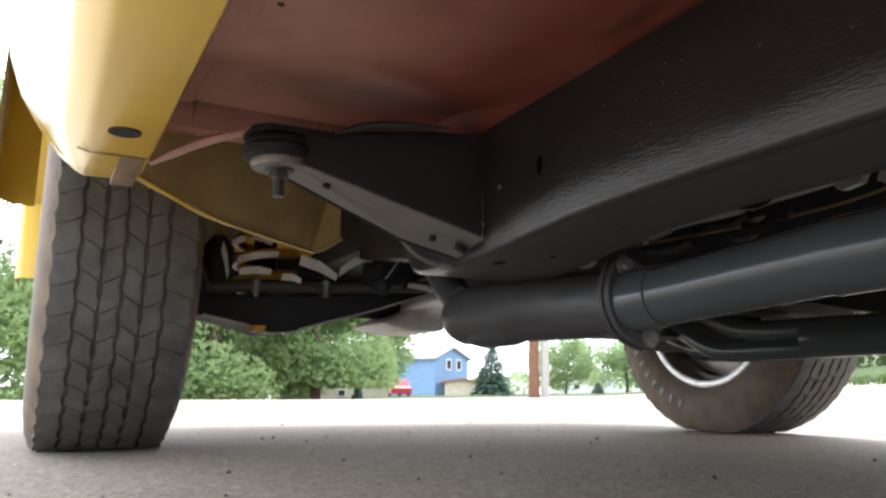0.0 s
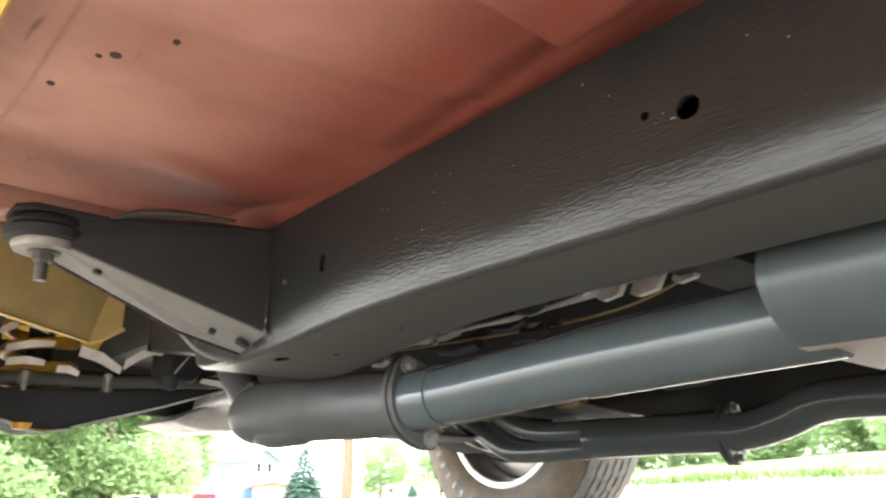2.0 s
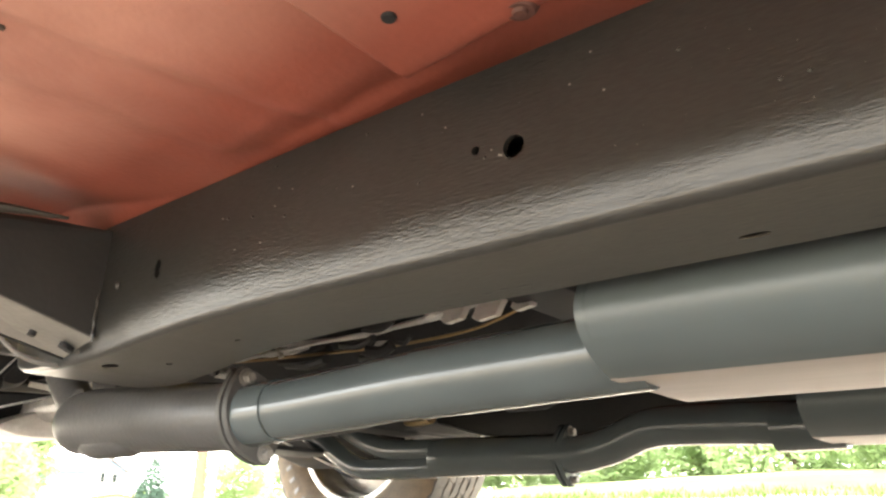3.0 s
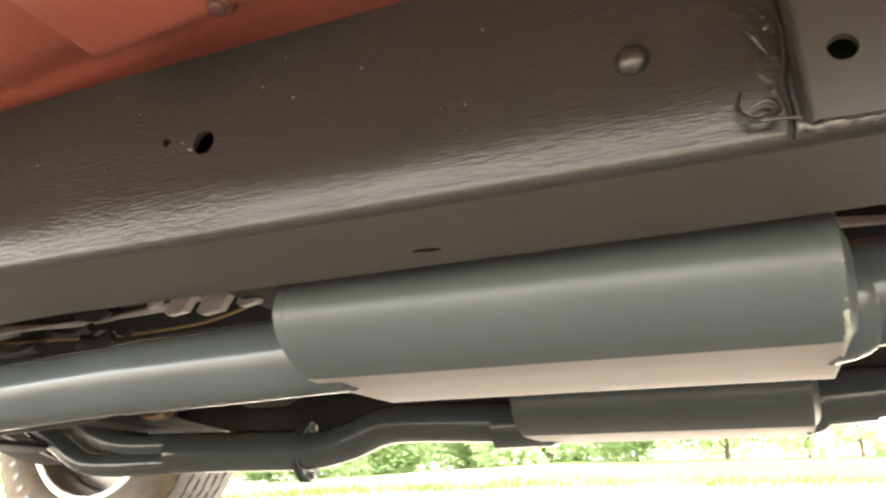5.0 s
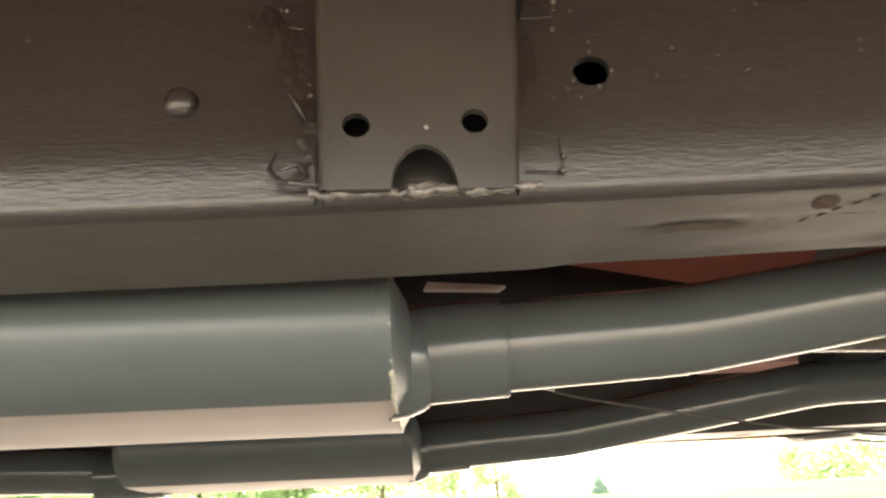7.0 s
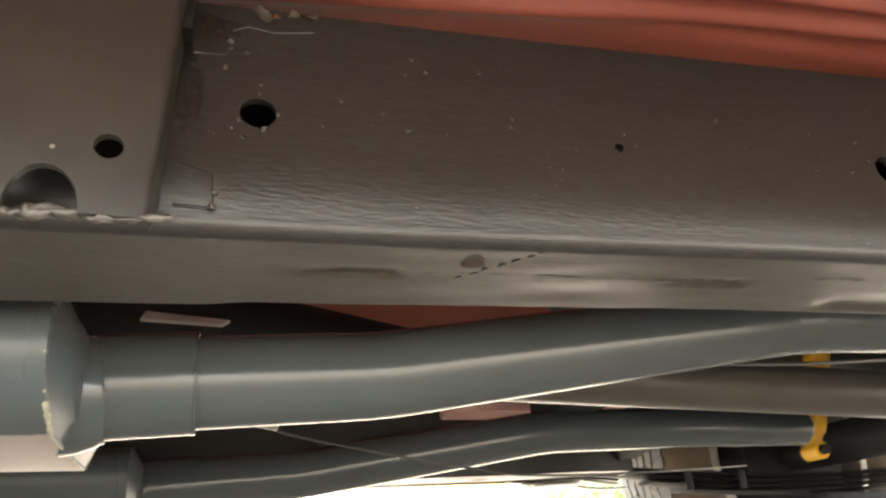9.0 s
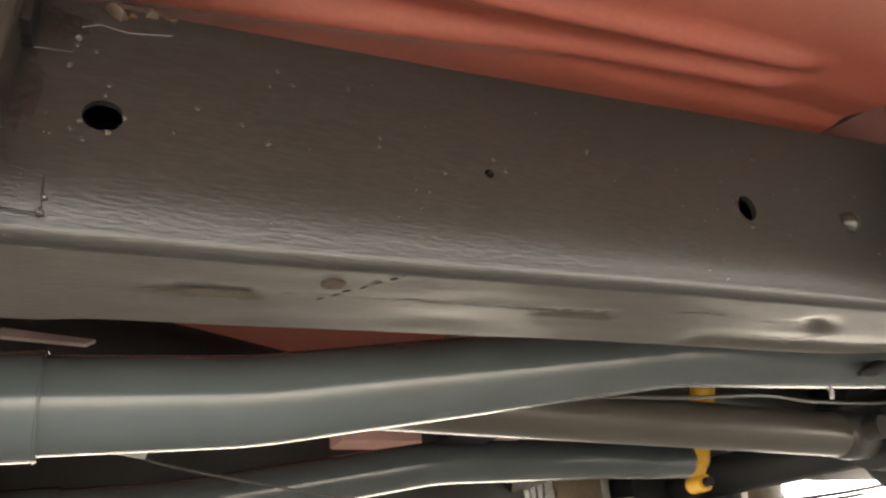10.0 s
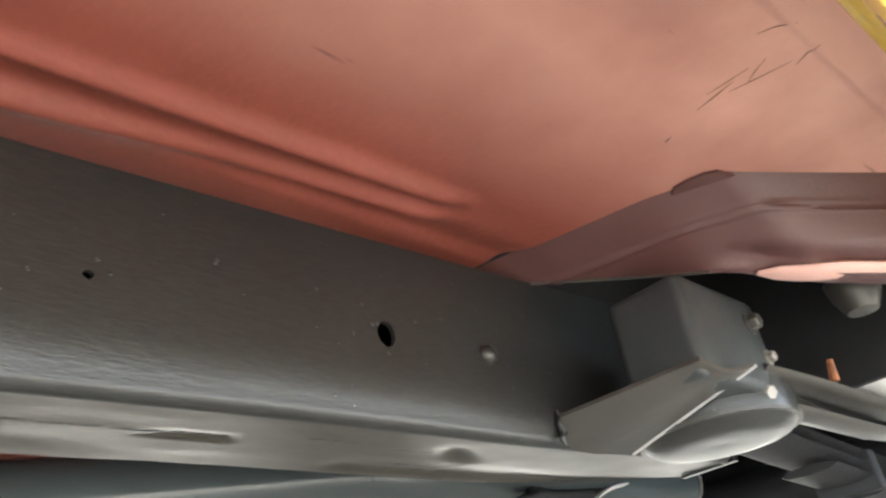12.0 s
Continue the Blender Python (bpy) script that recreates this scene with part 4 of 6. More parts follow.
def floor_mesh(side):
    xs = [0.062 + 0.0018 * i for i in range(32)] + [0.12 + 0.0036 * i for i in range(77)] + [0.40 + 0.0235 * i for i in range(21)]
    xs = [x for x in xs if x < CX] + [CX]
    ys = sorted([-1.0 + 0.0125 * i for i in range(142)] + [0.2285 + 0.0015 * i for i in range(8)])
    verts, faces = [], []
    for x in xs:
        for y in ys:
            back = back_edge(x)
            yy = max(y, back)
            verts.append((x if side > 0 else 2 * CX - x, yy, floor_z(x, yy)))
    n = len(ys)
    for i in range(len(xs) - 1):
        for j in range(n - 1):
            a = i * n + j
            faces.append((a, a + 1, a + n + 1, a + n))
    bm = bmesh.new()
    bm.from_mesh(mesh_of("floor", verts, faces))
    bmesh.ops.dissolve_degenerate(bm, edges=bm.edges[:], dist=1e-5)
    for f in bm.faces:
        f.smooth = True
    me = bpy.data.meshes.new("floor")
    bm.to_mesh(me)
    bm.free()
    return me


body = part("body", box_mesh(0.0, 2 * CX, -0.7, 0.7, 0.52, 0.56, 0.01), FLOORPAN, car, "glossy yellow car body")
for side in (1, -1):
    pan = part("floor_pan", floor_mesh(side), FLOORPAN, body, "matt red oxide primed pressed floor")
    if side > 0:
        pan_near = pan
    sx = (lambda x: x) if side > 0 else (lambda x: 2 * CX - x)
    # small hole in the floor, drawn as a black disc
    part("floor_hole", lathe_mesh([(-0.0005, 0), (-0.001, 0.004), (0.003, 0.0055), (0.003, 0)], (sx(0.286), 0.20, floor_z(0.286, 0.20) - 0.0005), "z", 18), BLACK, pan)
    part("rust_spot", lathe_mesh([(-0.003, 0), (-0.0026, 0.004), (-0.0005, 0.005), (-0.0008, 0.008), (0.003, 0.011)], (sx(0.332), 0.145, floor_z(0.332, 0.145)), "z", 14), SCUFF, pan, "brown rust spot")
    for x, y, r in ((0.117, 0.484, 0.004), (0.138, 0.423, 0.0055), (0.163, 0.391, 0.003), (0.13, 0.43, 0.003)):
        part("rust_spot", lathe_mesh([(-0.0004, 0), (-0.0006, r * 0.6), (0.002, r)], (sx(x), y, floor_z(x, y)), "z", 9), CHIP, pan, "dark chipped spot")


def rocker_mesh(side):
    """The sill: flat underside, rounded outer skin, inner flange. Its front end is cut off behind the wheel."""
    section = [(0.064, 0.56), (0.064, 0.45), (0.0635, 0.352), (0.0625, 0.298), (0.058, 0.290), (0.014, 0.289), (0.006, 0.293), (-0.008, 0.305), (-0.026, 0.328), (-0.042, 0.357),
               (-0.054, 0.395), (-0.060, 0.44), (-0.062, 0.5), (-0.062, 0.56)]
    ys = [-1.02, -0.9, -0.7, -0.4, 0.0, 0.3, 0.5, 0.62, 0.70, 0.735, 0.75, 0.757]
    verts, faces = [], []
    n = len(section)
    for y in ys:
        for x, z in section:
            lift = 0.006 * smooth(0.7, 0.757, y) * (1 - smooth(0.33, 0.4, z))
            verts.append((x if side > 0 else 2 * CX - x, y, z + lift))
    for i in range(len(ys) - 1):
        for k in range(n):
            faces.append((i * n + k, i * n + (k + 1) % n, (i + 1) * n + (k + 1) % n, (i + 1) * n + k))
    faces += [tuple(range(n)), tuple(range((len(ys) - 1) * n, len(ys) * n))]
    return sharpen(mesh_of("rocker", verts, faces), 38)


for side in (1, -1):
    sx = (lambda x: x) if side > 0 else (lambda x: 2 * CX - x)
    sill = part("rocker_panel", rocker_mesh(side), YELLOW, body)
    part("drain_hole", lathe_mesh([(-0.0012, 0), (-0.0012, 0.0115), (0.004, 0.0115), (0.004, 0)], (sx(0.0335), 0.588, 0.2895), "z", 24), BLACK, sill)
    verts, faces = [], []
    for k in range(13):
        y = -0.98 + 0.045 * k
        for x, dz in ((0.0635, 0.0), (0.0635, 0.004), (0.081, 0.0035), (0.082, 0.0)):
            verts.append((sx(x), y, floor_z(x, max(y, back_edge(x))) - dz))
    faces = [(k * 4 + j, k * 4 + j + 1, k * 4 + j + 5, k * 4 + j + 4) for k in range(12) for j in range(3)]
    part("sill_flange", mesh_of("flange", verts, faces), YELLOW, sill)
    # recess in the front end of the sill, and the pale floor flange behind the apron
    part("sill_notch", box_mesh(*sorted((sx(0.036), sx(0.056))), 0.655, 0.7565, 0.2888, 0.2965, 0.001), RECESS, sill, "dull brown recess in the sill end")
    part("panel_seam", tube_mesh([(sx(0.004), 0.652, 0.2912), (sx(0.014), 0.653, 0.2892), (sx(0.034), 0.652, 0.2888), (sx(0.057), 0.654, 0.2895)], 0.0007, 6), RECESS, sill)
    part("floor_flange", tube_mesh([(sx(0.062), 0.68, 0.294), (sx(0.08), 0.68, 0.306), (sx(0.105), 0.68, 0.320), (sx(0.145), 0.68, 0.337)], [0.004, 0.008, 0.008, 0.006], 10, flat=0.55), PINK, sill, "pale pink primed floor flange")
    part("floor_gusset", tube_mesh([(sx(0.205), 0.617, 0.325), (sx(0.228), 0.617, 0.335), (sx(0.262), 0.617, 0.342), (sx(0.315), 0.615, 0.348)], [0.002, 0.007, 0.008, 0.003], 10, flat=0.5), ARM, body, "grey pressed gusset")
    # apron that closes the fender towards the footwell
    a = [(sx(x), y, z) for x, y, z in ((0.055, 0.765, 0.302), (0.14, 0.845, 0.287), (0.23, 0.94, 0.288), (0.318, 1.03, 0.292), (0.36, 1.03, 0.312), (0.36, 1.03, 0.45), (0.055, 0.77, 0.45))]
    slab(a, 0.003, (-0.7, 0.7, 0), OLIVE, "splash_apron", body, 0.0008, "dull yellow sprayed splash apron")
    lip = [(sx(x), y, z) for x, y, z in ((0.052, 0.757, 0.303), (0.14, 0.84, 0.288), (0.23, 0.935, 0.289), (0.318, 1.026, 0.292))]
    part("apron_lip", tube_mesh(lip, 0.0036, 10, flat=0.5), YELLOW, body)
    part("apron_lip", tube_mesh([lip[-1], (sx(0.335), 1.028, 0.298), (sx(0.362), 1.03, 0.316)], 0.0028, 10), OLIVE, body)


def shell_mesh():
    """Body above the sills: lofted from nose to tail, closed."""
    rows = [  # y, half width low, half width belt, z low, z belt, z top, half width top
        (2.25, 0.70, 0.72, 0.40, 0.60, 0.66, 0.55), (2.15, 0.86, 0.88, 0.34, 0.68, 0.80, 0.80), (1.9, 0.93, 0.94, 0.45, 0.72, 0.88, 0.84), (1.45, 0.93, 0.95, 0.70, 0.76, 0.92, 0.84), (1.0, 0.93, 0.95, 0.5, 0.78, 0.95, 0.82),
        (0.76, 0.93, 0.95, 0.5, 0.79, 0.97, 0.80), (0.3, 0.93, 0.95, 0.5, 0.8, 1.30, 0.60), (-0.1, 0.93, 0.95, 0.5, 0.8, 1.36, 0.58), (-0.7, 0.93, 0.95, 0.5, 0.8, 1.34, 0.56), (-1.1, 0.93, 0.95, 0.6, 0.8, 1.18, 0.6),
        (-1.5, 0.93, 0.95, 0.70, 0.8, 0.98, 0.78), (-2.0, 0.9, 0.93, 0.48, 0.76, 0.94, 0.76), (-2.35, 0.8, 0.84, 0.45, 0.7, 0.86, 0.7)]
    verts, faces = [], []
    for y, wl, wb, zl, zb, zt, wt in rows:
        half = [(wl, zl), (wb, (zl + zb) / 2), (wb, zb), (wb * 0.985, zb + 0.06), (wt, zt - 0.03), (wt * 0.9, zt)]
        verts += [(CX + x, y, z) for x, z in half] + [(CX - x, y, z) for x, z in reversed(half)]
    for i in range(len(rows) - 1):
        for k in range(12):
            faces.append((i * 12 + k, i * 12 + (k + 1) % 12, (i + 1) * 12 + (k + 1) % 12, (i + 1) * 12 + k))
    faces += [tuple(range(12)), tuple(range((len(rows) - 1) * 12, len(rows) * 12))]
    return sharpen(mesh_of("shell", verts, faces), 45)


part("upper_body", shell_mesh(), YELLOW, body)
for side in (1, -1):
    sx = (lambda x: x) if side > 0 else (lambda x: 2 * CX - x)
    # fender skin round each wheel arch
    for wy in (1.48, -1.42):
        verts, faces = [], []
        for k in range(25):
            w = math.pi * k / 24
            for r, x in ((0.385, -0.03), (0.39, -0.055), (0.41, -0.07), (0.62, -0.065)):
                y, z = wy + r * math.cos(w), 0.33 + r * math.sin(w) * (1 if r < 0.5 else 0.8)
                verts.append((sx(x), y, z))
        for k in range(24):
            for j in range(3):
                faces.append((k * 4 + j, k * 4 + j + 1, k * 4 + j + 5, k * 4 + j + 4))
        part("wheel_arch", mesh_of("arch", verts, faces), YELLOW, body)
part("bumper", tube_mesh([(CX - 0.92, 1.95, 0.47), (CX - 0.90, 2.2, 0.47), (CX - 0.6, 2.33, 0.47), (CX, 2.36, 0.47), (CX + 0.6, 2.33, 0.47), (CX + 0.90, 2.2, 0.47), (CX + 0.92, 1.95, 0.47)], 0.07, 20, flat=0.5), CHROME, car, "chrome front bumper")


# ---- the car: wheels ----
def wheel(x, y, flip, label):
    """Tyre with ribbed, sipe-cut tread and rounded shoulders, on a steel rim; the flat of the tread stands on the ground."""
    R, half = 0.334, 0.108
    zc = 0.322
    hub = part("wheel", lathe_mesh([(-0.07, 0.0), (-0.07, 0.06), (-0.03, 0.11), (-0.03, 0.15), (-0.02, 0.175), (0.04, 0.178)], (x, y, zc), "x", 48), STEEL, car, label)
    prof = []
    for s in (-1, 1):
        pts = [(0.085, 0.196), (0.096, 0.206), (0.110, 0.235), (0.1135, 0.262), (0.109, 0.295), (0.100, 0.317), (0.090, 0.327)]
        prof.append([(s * a, r) for a, r in pts])
    tyre_obs = []
    for pr in prof:
        tyre_obs.append(part("sidewall", squash(lathe_mesh(pr, (x, y, zc), "x", 96), zc), SIDEWALL, hub, "dusty brown black sidewall"))
    part("tread_base", squash(lathe_mesh([(-0.090, 0.3265), (-0.05, 0.3275), (0, 0.328), (0.05, 0.3275), (0.090, 0.3265)], (x, y, zc), "x", 96), zc), RUBBER, hub)
    edges = [-0.097, -0.060, -0.031, -0.003, 0.025, 0.054, 0.097]
    for i in range(6):
        u0, u1 = edges[i] + 0.003, edges[i + 1] - 0.003
        verts, faces = [], []
        blocks = 48
        steps = ((0.0, 0), (0.01, 1), (0.04, 1), (0.05, 0), (0.4, 0), (0.7, 0))
        N = blocks * len(steps)
        for k in range(N):
            n, (f, cut) = k // len(steps), steps[k % len(steps)]
            for j, (u, inner) in enumerate(((u0, 1), (u0, 0), (u0 + (u1 - u0) * 0.5, 0), (u1, 0), (u1, 1))):
                lean = (0.34 if i % 2 else -0.26) * ((u - u0) / (u1 - u0)) ** 1.3
                w = 2 * math.pi * (n + f + lean + 0.37 * i) / blocks
                side_wave = 0.0024 * math.sin(2 * math.pi * (n + f) ) * (1 if j in (0, 1) else -1 if j in (3, 4) else 0)
                r = R - 0.0075 * (u / 0.1) ** 4 - (0.008 if inner else 0) - (0.0045 if cut and not inner and not (i in (0, 5) and j == 2) else 0)
                verts.append((x + u + side_wave, y + r * math.cos(w), zc + r * math.sin(w)))
        for k in range(N):
            for j in range(4):
                a, b = k * 5 + j, ((k + 1) % N) * 5 + j
                faces.append((a, a + 1, b + 1, b))
        part("tread_rib", squash(sharpen(mesh_of("rib", verts, faces), 30), zc), RUBBER, hub)
    part("rim", lathe_mesh([(s * flip, r) for s, r in ((0.096, 0.19), (0.100, 0.2), (0.098, 0.208), (0.090, 0.209), (0.085, 0.2), (0.075, 0.19), (0.05, 0.182), (-0.04, 0.178), (-0.08, 0.19), (-0.1, 0.205))], (x, y, zc), "x", 72), STEEL, hub, "worn bare steel rim")
    part("brake_drum", lathe_mesh([(s * flip, r) for s, r in ((0.11, 0.0), (0.11, 0.07), (0.105, 0.13), (0.08, 0.14), (0.02, 0.14), (0.0, 0.06))], (x, y, zc), "x", 40), BLACK, hub, "black brake drum")
    return hub


def squash(me, zc):
    """The tyre flattens where it meets the ground."""
    for v in me.vertices:
        if v.co.z < 0.006:
            v.co.z = 0.002 + (v.co.z + 0.02) * 0.1
    return me


wheel(0.09, 1.48, 1, "worn all season tyre with ribbed tread on steel wheel")
far_wheel = wheel(1.63, 1.48, -1, "dusty tyre with ribbed tread on steel wheel")
wheel(0.09, -1.49, 1, "worn rear tyre on steel wheel")
wheel(1.63, -1.49, -1, "worn rear tyre on steel wheel")

# raised lettering on the far front tyre, as plain outlined bars
for k in range(7):
    w = radians(-25 - 8 * k)
    y, z = 1.48 + 0.262 * math.cos(w), 0.322 + 0.262 * math.sin(w)
    bar = box_mesh(1.5155, 1.518, -0.006, 0.006, -0.011, 0.011, 0.001)
    bar.transform(Matrix.Translation((0, y, z)) @ Matrix.Rotation(w + math.pi / 2, 4, "X"))
    part("raised_mark", bar, OUTRIGGER, far_wheel)


SPECK = lathe_mesh([(-0.0007, 0.0), (-0.0005, 0.0008), (0.0, 0.0012), (0.0003, 0.0012)], (0, 0, 0), "x", 8)


# paler copy whose colour stands for glints on the paint bumps
SPECK_GLINT = SPECK.copy()
SPECK_GLINT.materials.append(BOLT)
SPECK_GLINT.transform(Matrix.Scale(0.7, 4))


# ---- the car: running gear ----
part("brake_hose_clip", box_mesh(1.445, 1.465, 1.57, 1.59, 0.219, 0.234, 0.005), YELPART, car, "small orange yellow clip by the front brake")
SHAFT = plain_paint("shaft_paint", (0.075, 0.068, 0.058), 0.3)
shaft = part("drive_shaft", tube_mesh([(CX, -0.50, 0.325), (CX, -1.24, 0.296)], 0.031, 28, curved=False), SHAFT, car, "brown grey painted drive shaft")
part("universal_joint", lathe_mesh([(-0.03, 0.0), (-0.03, 0.034), (0.0, 0.036), (0.02, 0.034), (0.03, 0.025), (0.05, 0.0)], (CX, -1.265, 0.296), "y", 24), ARM, shaft, "grey universal joint")
part("joint_cap", tube_mesh([(CX - 0.06, -1.27, 0.296), (CX + 0.06, -1.27, 0.296)], 0.016, 16, curved=False), ARM, shaft)
gearbox = part("gearbox", tube_mesh([(CX, 1.15, 0.37), (CX, 0.85, 0.365), (CX, 0.60, 0.37), (CX, 0.25, 0.365), (CX, -0.1, 0.365), (CX, -0.50, 0.325)], [0.17, 0.15, 0.11, 0.095, 0.07, 0.036], 20), BLACK, car, "oily black gearbox and tail housing")
# ribbed pan under the gearbox and the clutter beside it
rngc = random.Random(77)
for y, w, low in ((0.362, 0.013, 0.297), (0.408, 0.016, 0.293), (0.452, 0.014, 0.296), (0.484, 0.007, 0.306)):
    pts = [(0.655, y - w, low + 0.003), (0.655, y + w * 0.4, low), (0.66, y + w * 1.1, low + 0.006), (0.675, y + w * 0.6, low + 0.045), (0.675, y - w * 1.5, low + 0.045)]
    slab(pts, 0.012, (1, 0, 0.1), PALE, "cooling_rib", gearbox, 0.002, "pale cast aluminium rib")
for k in range(18):
    y = 0.46 + 0.5 * rngc.random()
    a = Vector((0.62 + 0.1 * rngc.random(), y, 0.284 + 0.03 * rngc.random() + 0.02 * (0.7 - y)))
    b = a + Vector((0.03 * (rngc.random() - 0.5), 0.02 + 0.07 * rngc.random(), 0.016 * (rngc.random() - 0.5)))
    part("linkage", tube_mesh([a, (a + b) / 2 + Vector((0.004, 0, -0.004)), b], 0.002 + 0.006 * rngc.random(), 8), (BLACK, ARM, BLACK, GREYPART, BLACK, BRASS, BLACK)[k % 7], gearbox)
part("gearbox_pan", box_mesh(0.72, 1.03, 0.40, 0.64, 0.345, 0.38, 0.012), BLACK, gearbox, "oily black gearbox pan")
for pts, r, mat in (
    ([(0.60, 0.93, 0.285), (0.66, 0.80, 0.292), (0.70, 0.66, 0.296), (0.72, 0.58, 0.299), (0.735, 0.50, 0.306), (0.742, 0.45, 0.316), (0.75, 0.40, 0.335)], 0.002, BRASS),
    ([(0.58, 0.95, 0.30), (0.66, 0.74, 0.306), (0.70, 0.62, 0.312), (0.71, 0.55, 0.322), (0.72, 0.40, 0.335), (0.74, 0.2, 0.345)], 0.003, GREYPART),
    ([(0.63, 0.80, 0.285), (0.67, 0.70, 0.303), (0.71, 0.585, 0.318), (0.73, 0.5, 0.328)], 0.0025, GREYPART)):
    part("fluid_line", tube_mesh(pts, r, 8), mat, gearbox, "thin brass line" if mat is BRASS else "thin grey line")
part("line_fitting", hex_bolt_mesh((0.715, 0.592, 0.297), (0, 1, 0.1), 0.008, 0.02, False), GREYPART, gearbox, "grey line fitting")
part("shift_linkage", tube_mesh([(0.66, 0.73, 0.29), (0.655, 0.74, 0.31), (0.64, 0.755, 0.335)], 0.004, 8), STEEL, gearbox)
part("gearbox_mount", box_mesh(0.55, 1.19, 0.30, 0.37, 0.305, 0.33, 0.006), BLACK, gearbox)

for k in range(16):
    y = 0.45 + 0.55 * k / 15
    x, z = 1.0 + 0.14 * rngc.random(), 0.262 + 0.05 * rngc.random()
    a = Vector((x, y, z))
    b = a + Vector((0.06 * (rngc.random() - 0.5), 0.05 + 0.08 * rngc.random(), 0.03 * (rngc.random() - 0.5)))
    part("linkage", tube_mesh([a, (a + b) / 2 + Vector((0.01, 0, -0.006)), b], 0.004 + 0.007 * rngc.random(), 10), (BLACK, BLACK, ARM, GREYPART, BLACK, BRASS)[k % 6], gearbox)
for x, y, z, r in ((1.06, 0.62, 0.29, 0.035), (1.03, 0.80, 0.30, 0.045), (1.0, 0.5, 0.305, 0.03)):
    part("gearbox_boss", lathe_mesh([(-0.05, 0), (-0.05, r * 0.8), (-0.03, r), (0.03, r), (0.05, r * 0.7), (0.05, 0)], (x, y, z), "y", 20), BLACK, gearbox)
engine = part("engine", box_mesh(0.60, 1.14, 1.15, 1.95, 0.40, 0.80, 0.03), BLACK, car, "black oily engine block")
part("oil_pan", box_mesh(0.70, 1.02, 1.30, 1.75, 0.256, 0.42, 0.03, 4), GREYPART, engine, "pale grey oil pan")
part("bell_housing", box_mesh(0.64, 1.10, 1.05, 1.20, 0.27, 0.5, 0.03), BLACK, engine)
part("dust_plate", box_mesh(0.80, 1.26, 1.20, 1.36, 0.216, 0.225, 0.003), BLACK, engine, "flat black plate")
part("front_crossmember", box_mesh(1.0, 1.36, 0.93, 1.02, 0.243, 0.335, 0.012, 3), BLACK, chassis_frame, "black crossmember")
part("starter", tube_mesh([(1.06, 1.10, 0.30), (1.06, 1.28, 0.30)], 0.04, 20, curved=False), BLACK, engine)
part("solenoid", tube_mesh([(1.10, 0.96, 0.285), (1.10, 1.06, 0.285)], 0.02, 16, curved=False), BRASS, engine, "brass coloured solenoid")

# underside of the engine bay and of the tail, closing the body above the running gear
for side in (1, -1):
    sx = (lambda x: x) if side > 0 else (lambda x: 2 * CX - x)
    xs = sorted((sx(0.36), sx(0.40)))
    part("inner_fender", box_mesh(xs[0], xs[1], 1.04, 2.1, 0.45, 0.85, 0.01), BLACK, body, "black inner fender")
    xs = sorted((sx(-0.05), sx(0.40)))
    part("wheel_house", box_mesh(xs[0], xs[1], 1.04, 1.95, 0.70, 0.73, 0.01), BLACK, body)
    # footwell wall ahead of the floor
    xs = sorted((sx(0.064), sx(CX)))
    part("toe_board", box_mesh(xs[0], xs[1], 0.77, 0.80, 0.36, 0.70, 0.004), FLOORPAN, body, "red oxide primed toe board")
part("splash_pan", box_mesh(0.16, 1.58, 1.93, 1.95, 0.29, 0.75, 0.005), BLACK, body)
part("radiator_support", box_mesh(0.2, 1.54, 2.02, 2.08, 0.36, 0.80, 0.02), BLACK, body)
part("tail_floor", box_mesh(0.02, 1.72, -2.25, -0.735, 0.50, 0.518, 0.008), BLACK, body, "black undercoated tail floor")
for x0, x1 in ((0.03, 0.42), (2 * CX - 0.42, 2 * CX - 0.03)):
    part("wheel_house", box_mesh(x0, x1, -1.072, -1.06, 0.315, 0.51, 0.003), BLACK, body)
part("fuel_tank", box_mesh(0.35, 1.39, -2.2, -1.68, 0.30, 0.49, 0.05, 3), BLACK, car, "black fuel tank")


